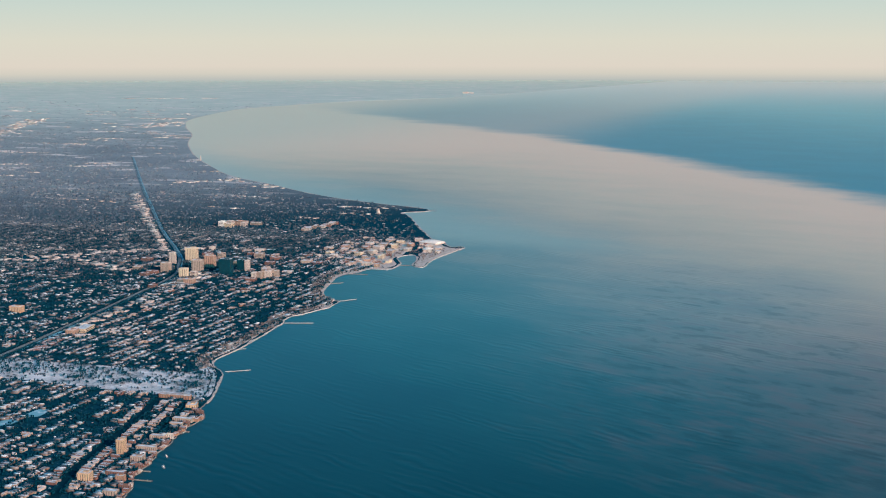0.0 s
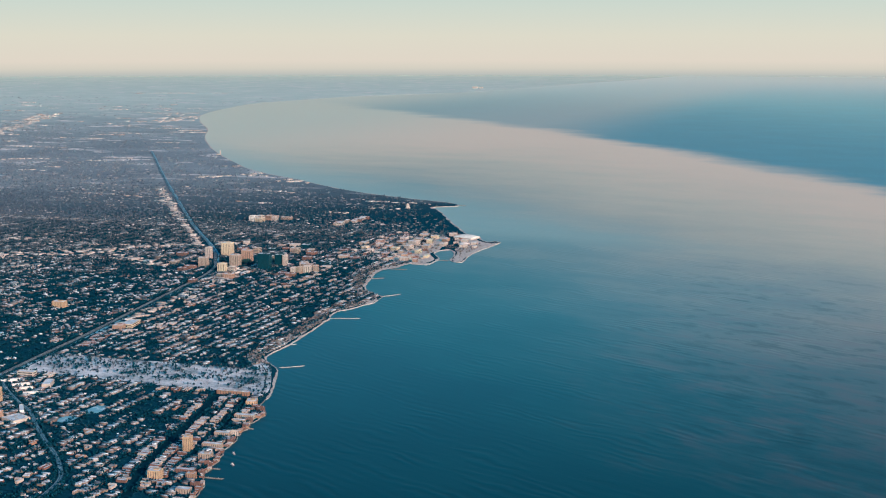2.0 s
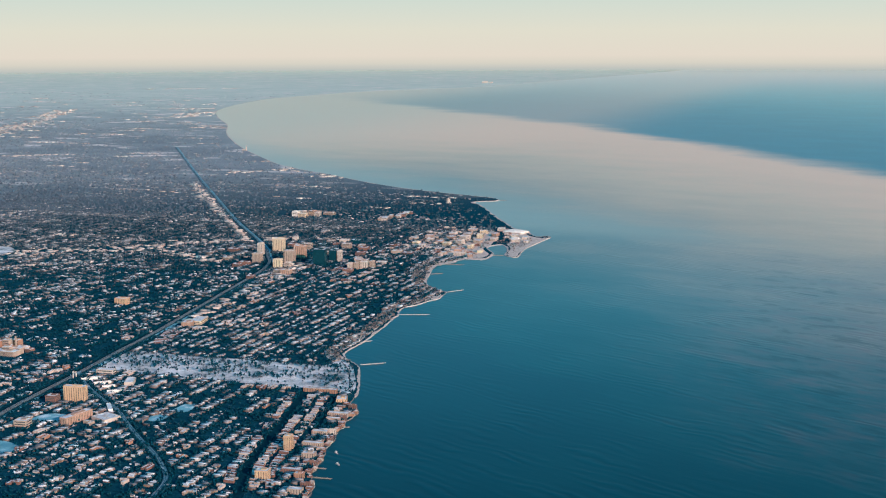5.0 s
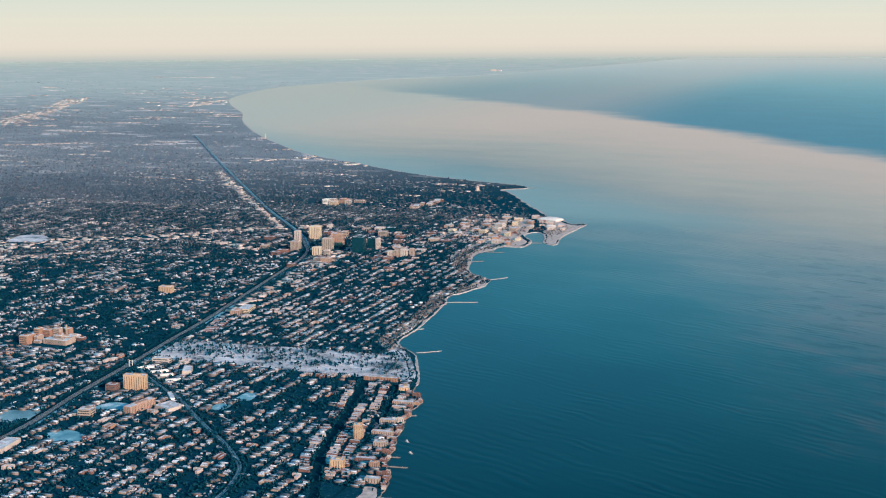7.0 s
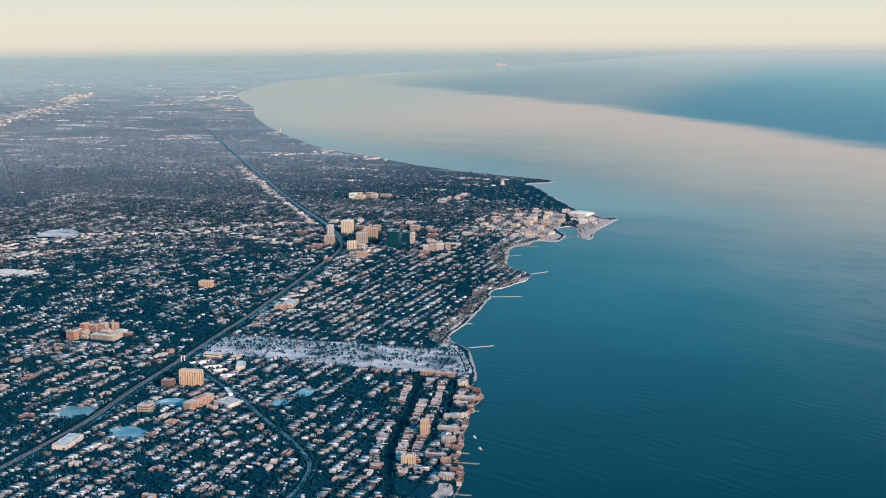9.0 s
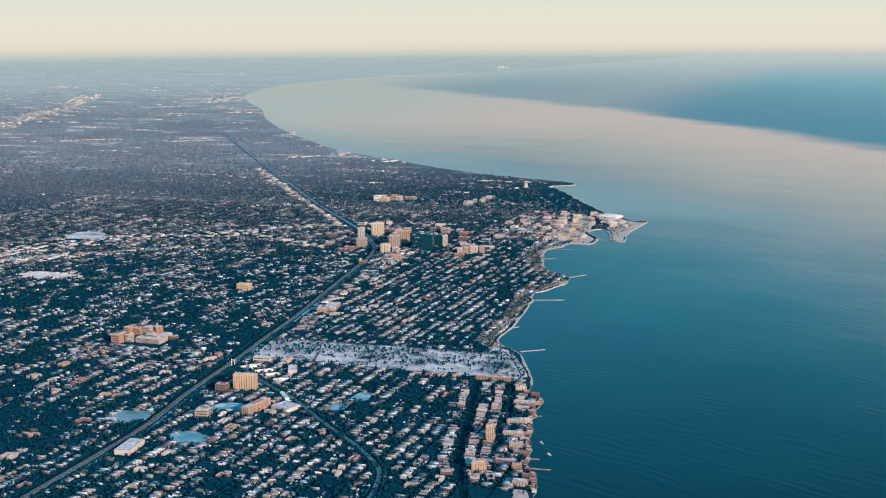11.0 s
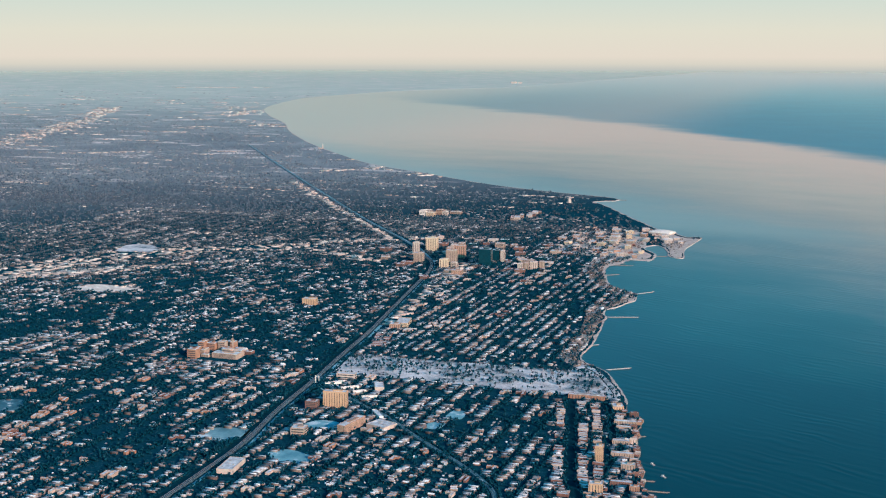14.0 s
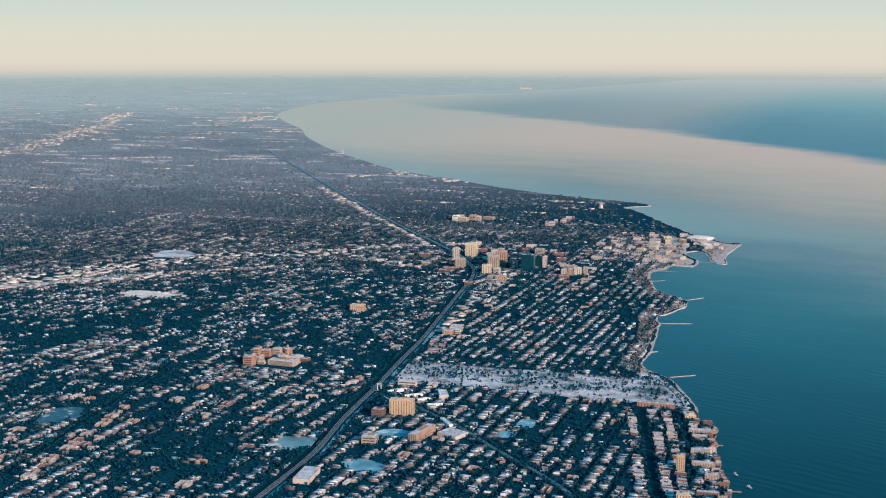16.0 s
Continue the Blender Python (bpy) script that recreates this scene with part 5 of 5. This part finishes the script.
def build_trees():
    xs, ys = [], []
    for k in range(-38, 10):
        sx = k * STREET_STEP + 2.0
        for off in (-0.75, 0.75):
            y = np.arange(-125, 330, 0.85)
            y = y + rng.normal(0, 0.2, len(y))
            y = y[rng.random(len(y)) < 0.8]
            xs.append(np.full(len(y), sx + off) + rng.normal(0, 0.15, len(y)))
            ys.append(y)
    m = 36000
    xs.append(rng.uniform(-300, 70, m))
    ys.append(rng.uniform(-125, 330, m))
    for line, off in ((AVENUE, 1.25), (AVENUE, -1.25), (SHORE_AVENUE, 1.0), (SHORE_AVENUE, -1.0), (DIAGONAL, 1.1), (DIAGONAL, -1.1), (RAIL[:13], 2.7), (RAIL[:13], -2.7), (BRANCH, 1.3), (BRANCH, -1.3)):
        for (ax, ay), (bx, by) in zip(offset(line, off)[:-1], offset(line, off)[1:]):
            k = int(math.hypot(bx - ax, by - ay) / (2.0 if line is AVENUE else 0.75))
            t = rng.random(k)
            xs.append(ax + (bx - ax) * t + rng.normal(0, 0.12, k))
            ys.append(ay + (by - ay) * t + rng.normal(0, 0.12, k))
    x, y = np.concatenate(xs), np.concatenate(ys)
    k = free(x, y, -0.75) & (x < land_edge(y) - 1.0)
    x, y = x[k], y[k]
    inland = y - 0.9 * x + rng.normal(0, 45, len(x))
    # twig colour pales inland in steps to stand for haze
    hazed, grey = inland > 500, (inland > 300) & (inland <= 500)
    for name, pick, material, label in (("bare_street_trees", ~hazed & ~grey, TWIGS, "dense bare winter trees lining streets and yards"), ("grey_street_trees", grey, WOODS, "grey bare trees between more distant houses"), ("hazed_street_trees", hazed, HAZED_TWIGS, "bare trees lining more distant streets, paled for haze")):
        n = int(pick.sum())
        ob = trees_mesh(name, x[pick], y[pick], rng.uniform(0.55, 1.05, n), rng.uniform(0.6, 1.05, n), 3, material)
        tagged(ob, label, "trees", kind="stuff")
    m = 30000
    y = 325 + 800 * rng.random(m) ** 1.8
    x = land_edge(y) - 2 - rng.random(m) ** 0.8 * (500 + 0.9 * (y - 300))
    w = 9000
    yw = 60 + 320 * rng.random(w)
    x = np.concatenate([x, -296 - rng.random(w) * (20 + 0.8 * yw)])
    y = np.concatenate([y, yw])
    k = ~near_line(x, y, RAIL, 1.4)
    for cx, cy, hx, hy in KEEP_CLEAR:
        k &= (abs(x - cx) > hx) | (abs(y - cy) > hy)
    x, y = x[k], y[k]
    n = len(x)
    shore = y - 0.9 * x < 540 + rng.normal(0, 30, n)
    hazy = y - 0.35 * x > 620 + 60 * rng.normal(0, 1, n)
    for name, pick, material, label in (("shore_woods", ~hazy & shore, WOODS, "dark bare woods above the northern shore"), ("distant_trees", ~hazy & ~shore, HAZED_TWIGS, "distant bare woods and street trees"), ("farthest_trees", hazy, FAR_TWIGS, "farthest bare woods, paled for haze")):
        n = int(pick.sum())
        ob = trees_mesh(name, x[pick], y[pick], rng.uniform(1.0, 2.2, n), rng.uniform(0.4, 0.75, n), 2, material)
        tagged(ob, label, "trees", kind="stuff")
    x, y = rng.uniform(-44, 47, 1500), rng.uniform(14, 50, 1500)
    k = inside(x, y, CEMETERY)
    for cx, cy, hx, hy in KEEP_CLEAR:
        k &= (abs(x - cx) > hx + 0.3) | (abs(y - cy) > hy + 0.3)
    x, y = x[k], y[k]
    clump = np.array([noise.noise(Vector((a * 0.12, b * 0.2, 2))) for a, b in zip(x, y)]) > rng.uniform(-0.45, 0.35, len(x)) + 0.45 * (y < 21)
    x, y = x[clump], y[clump]
    n = len(x)
    ob = trees_mesh("cemetery_shrubs", x, y, rng.uniform(0.35, 0.8, n), rng.uniform(0.4, 0.85, n), 4, WOODS)
    tagged(ob, "small bare trees and shrubs among the graves", "trees", kind="stuff")
    m = 620
    y = rng.uniform(46, 225, m)
    x = land_edge(y) - 1.2 - rng.random(m) * 6.0
    k = ~inside(x, y, CEMETERY) & ((y < 152) | (y > 166))
    for cx, cy, hx, hy in KEEP_CLEAR:
        k &= (abs(x - cx) > hx + 0.3) | (abs(y - cy) > hy + 0.3)
    x, y = x[k], y[k]
    n = len(x)
    for cx, cy, sx, sy, m in ((-6, 222, 3.0, 11, 90), (17, 167, 4.0, 3.5, 60), (15, 292, 4, 14, 120), (0, 300, 6, 22, 120)):
        ax, ay = rng.normal(cx, sx, m), rng.normal(cy, sy, m)
        k = ax < land_edge(ay) - 0.6 if cy < 250 else inside(ax, ay, CAMPUS_GROUND)
        x, y = np.concatenate([x, ax[k]]), np.concatenate([y, ay[k]])
    n = len(x)
    ob = trees_mesh("lakeside_park_trees", x, y, rng.uniform(0.5, 1.0, n), rng.uniform(0.5, 1.0, n), 3, SHRUBS)
    tagged(ob, "brown bare trees and shrubs in the lakeside park", "trees", kind="stuff")


picked = build_town()
build_far_town()
build_strips()
build_trees()


# ---- the nearest houses, one by one ----
WALL_TONES = [plain("wall_tone", c, 0.85, 1.2, 0.25) for c in ((0.17, 0.10, 0.08), (0.28, 0.22, 0.17), (0.42, 0.40, 0.37), (0.22, 0.155, 0.115))]
ROOF_SINGLE = varied("single_snowy_roof", [(0.0, (0.07, 0.09, 0.105)), (0.3, (0.20, 0.225, 0.25)), (0.65, (0.44, 0.475, 0.50)), (1.0, (0.72, 0.77, 0.80))], 0.8, 1.4, 0.3, True)


def house(sx, sy, h, ridge, tone, flat):
    b = thing("house", (0, 0, LAND_Z), ("flat-roofed brick two-flat under snow", "gabled frame house with a snowy roof")[not flat], "house", "houses by the avenue")
    bm = box(0, 0, 0, sx, sy, h)
    if not flat:
        for s in (-1, 1):
            bm.faces.new([bm.verts.new(p) for p in ((s * sx / 2, -sy / 2, h), (s * sx / 2, sy / 2, h), (s * sx / 2, 0, h + ridge))])
    part("wall", bm, tone, b)
    if flat:
        part("roof", box(0, 0, h + 0.004, sx * 1.02, sy * 1.02, 0.05), ROOF_SINGLE, b)
    else:
        bm = bmesh.new()
        o = 0.05
        for s in (-1, 1):
            lo, hi = [], []
            for dz, row in ((0.0, lo), (0.05, hi)):
                for a, c, z in ((-sx / 2 - o, s * (sy / 2 + o), h - 0.03), (sx / 2 + o, s * (sy / 2 + o), h - 0.03), (sx / 2 + o, 0, h + ridge), (-sx / 2 - o, 0, h + ridge)):
                    row.append(bm.verts.new((a, c, z + dz + 0.006)))
            bm.faces.new(lo)
            bm.faces.new(hi)
            for i in range(4):
                bm.faces.new((lo[i], lo[(i + 1) % 4], hi[(i + 1) % 4], hi[i]))
        part("roof", bm, ROOF_SINGLE, b)
    part("porch", box(sx / 2 + 0.1, 0, 0, 0.2, sy * 0.7, h * 0.4), tone, b)
    part("chimney", box(-sx * 0.2, sy * 0.2, h, 0.09, 0.09, ridge + 0.16), WALL_TONES[0], b)
    return b


models = [house(1.4, 0.50, 0.36, 0.18, WALL_TONES[0], False), house(1.6, 0.54, 0.42, 0.1, WALL_TONES[1], True), house(1.1, 0.52, 0.32, 0.2, WALL_TONES[2], False), house(1.5, 0.5, 0.46, 0.1, WALL_TONES[3], True)]
for i in range(len(picked[0])):
    x, y, turn = float(picked[0][i]), float(picked[1][i]), float(picked[6][i])
    m = pose(x, y, LAND_Z, 0, 0, math.degrees(turn) + (180 if i % 2 else 0))
    if i < len(models):
        models[i].matrix_world = m
    else:
        copy_thing(models[i % len(models)], m)


# ---- cemetery trees and stones ----
def bare_tree(seed, height, spread, label):
    """A tapered trunk, forking limbs and a loose crown of twig clumps."""
    r = random.Random(seed)
    b = thing("bare_tree", (0, 0, LAND_Z), label, "tree", "cemetery trees")
    bm = bmesh.new()
    bmesh.ops.create_cone(bm, cap_ends=True, segments=6, radius1=0.075, radius2=0.035, depth=height * 0.6, matrix=Matrix.Translation((0, 0, height * 0.3)))
    part("trunk", bm, BARK, b)
    ends = []
    bm = bmesh.new()
    for i in range(6):
        a, lean = i * 1.05 + r.random(), r.uniform(0.35, 0.8)
        d = Vector((math.cos(a) * lean, math.sin(a) * lean, 1)).normalized()
        length = spread * r.uniform(0.55, 0.95)
        start = Vector((0, 0, height * r.uniform(0.28, 0.55)))
        turn = d.to_track_quat("Z", "Y").to_matrix().to_4x4()
        bmesh.ops.create_cone(bm, cap_ends=False, segments=4, radius1=0.032, radius2=0.01, depth=length, matrix=Matrix.Translation(start + d * length / 2) @ turn)
        ends += [start + d * length * k for k in (0.55, 0.8, 1.0)]
    part("crown", bm, BARK, b)
    bm = bmesh.new()
    for e in ends:
        for k in range(4):
            p = e + Vector((r.gauss(0, 0.13), r.gauss(0, 0.13), r.gauss(0.03, 0.1))) * spread
            m = Matrix.Translation(p) @ Euler((r.random() * 6, r.random() * 6, r.random() * 6)).to_matrix().to_4x4() @ Matrix.Diagonal((1, 0.7, 0.5, 1))
            bmesh.ops.create_icosphere(bm, subdivisions=1, radius=spread * r.uniform(0.12, 0.21), matrix=m)
    part("crown", bm, TWIGS, b, "leafless twiggy crown")
    return b


tree_models = [bare_tree(3, 0.95, 0.6, "spreading bare tree on cemetery snow"), bare_tree(5, 1.15, 0.7, "tall bare tree on cemetery snow"), bare_tree(8, 0.75, 0.5, "small bare tree on cemetery snow"), bare_tree(13, 1.0, 0.75, "broad bare tree on cemetery snow")]
r = random.Random(4)
count = 0
while count < 298:
    x, y = r.uniform(-43, 46), r.uniform(15, 49)
    if not inside(np.array([x]), np.array([y]), CEMETERY)[0]:
        continue
    if (noise.noise(Vector((x * 0.09, y * 0.22, 2))) < -0.12 or y < 20.5) and r.random() < 0.8:
        continue
    m = pose(x, y, LAND_Z + 0.01, 0, 0, r.uniform(0, 360))
    if count < 4:
        tree_models[count].matrix_world = m
    else:
        ob = copy_thing(tree_models[r.randrange(4)], m)
        k = r.uniform(0.75, 1.25)
        ob.scale = (k, k, k)
    count += 1
for pts in ([(29.5, 46.5), (35, 39), (40.5, 28), (44, 20), (44.6, 15.6)],):
    tagged(ribbon("cemetery_path", pts, 0.35, LAND_Z + 0.035, 0.03, ASPHALT, 6), "dark cleared path across the cemetery", "path", kind="structure")
n = 1800
gx, gy = rng.uniform(-43, 46, n), np.round(rng.uniform(15, 48, n) / 0.7) * 0.7
k = inside(gx, gy, CEMETERY)
gx, gy = gx[k], gy[k]
n = len(gx)
ob = houses_mesh("headstones", gx, gy, rng.uniform(0.08, 0.18, n), np.full(n, 0.06), rng.uniform(0.08, 0.22, n), np.full(n, 0.02), np.zeros(n), (CONCRETE, SNOW))
tagged(ob, "rows of small grey headstones in snow", "headstones", kind="stuff")
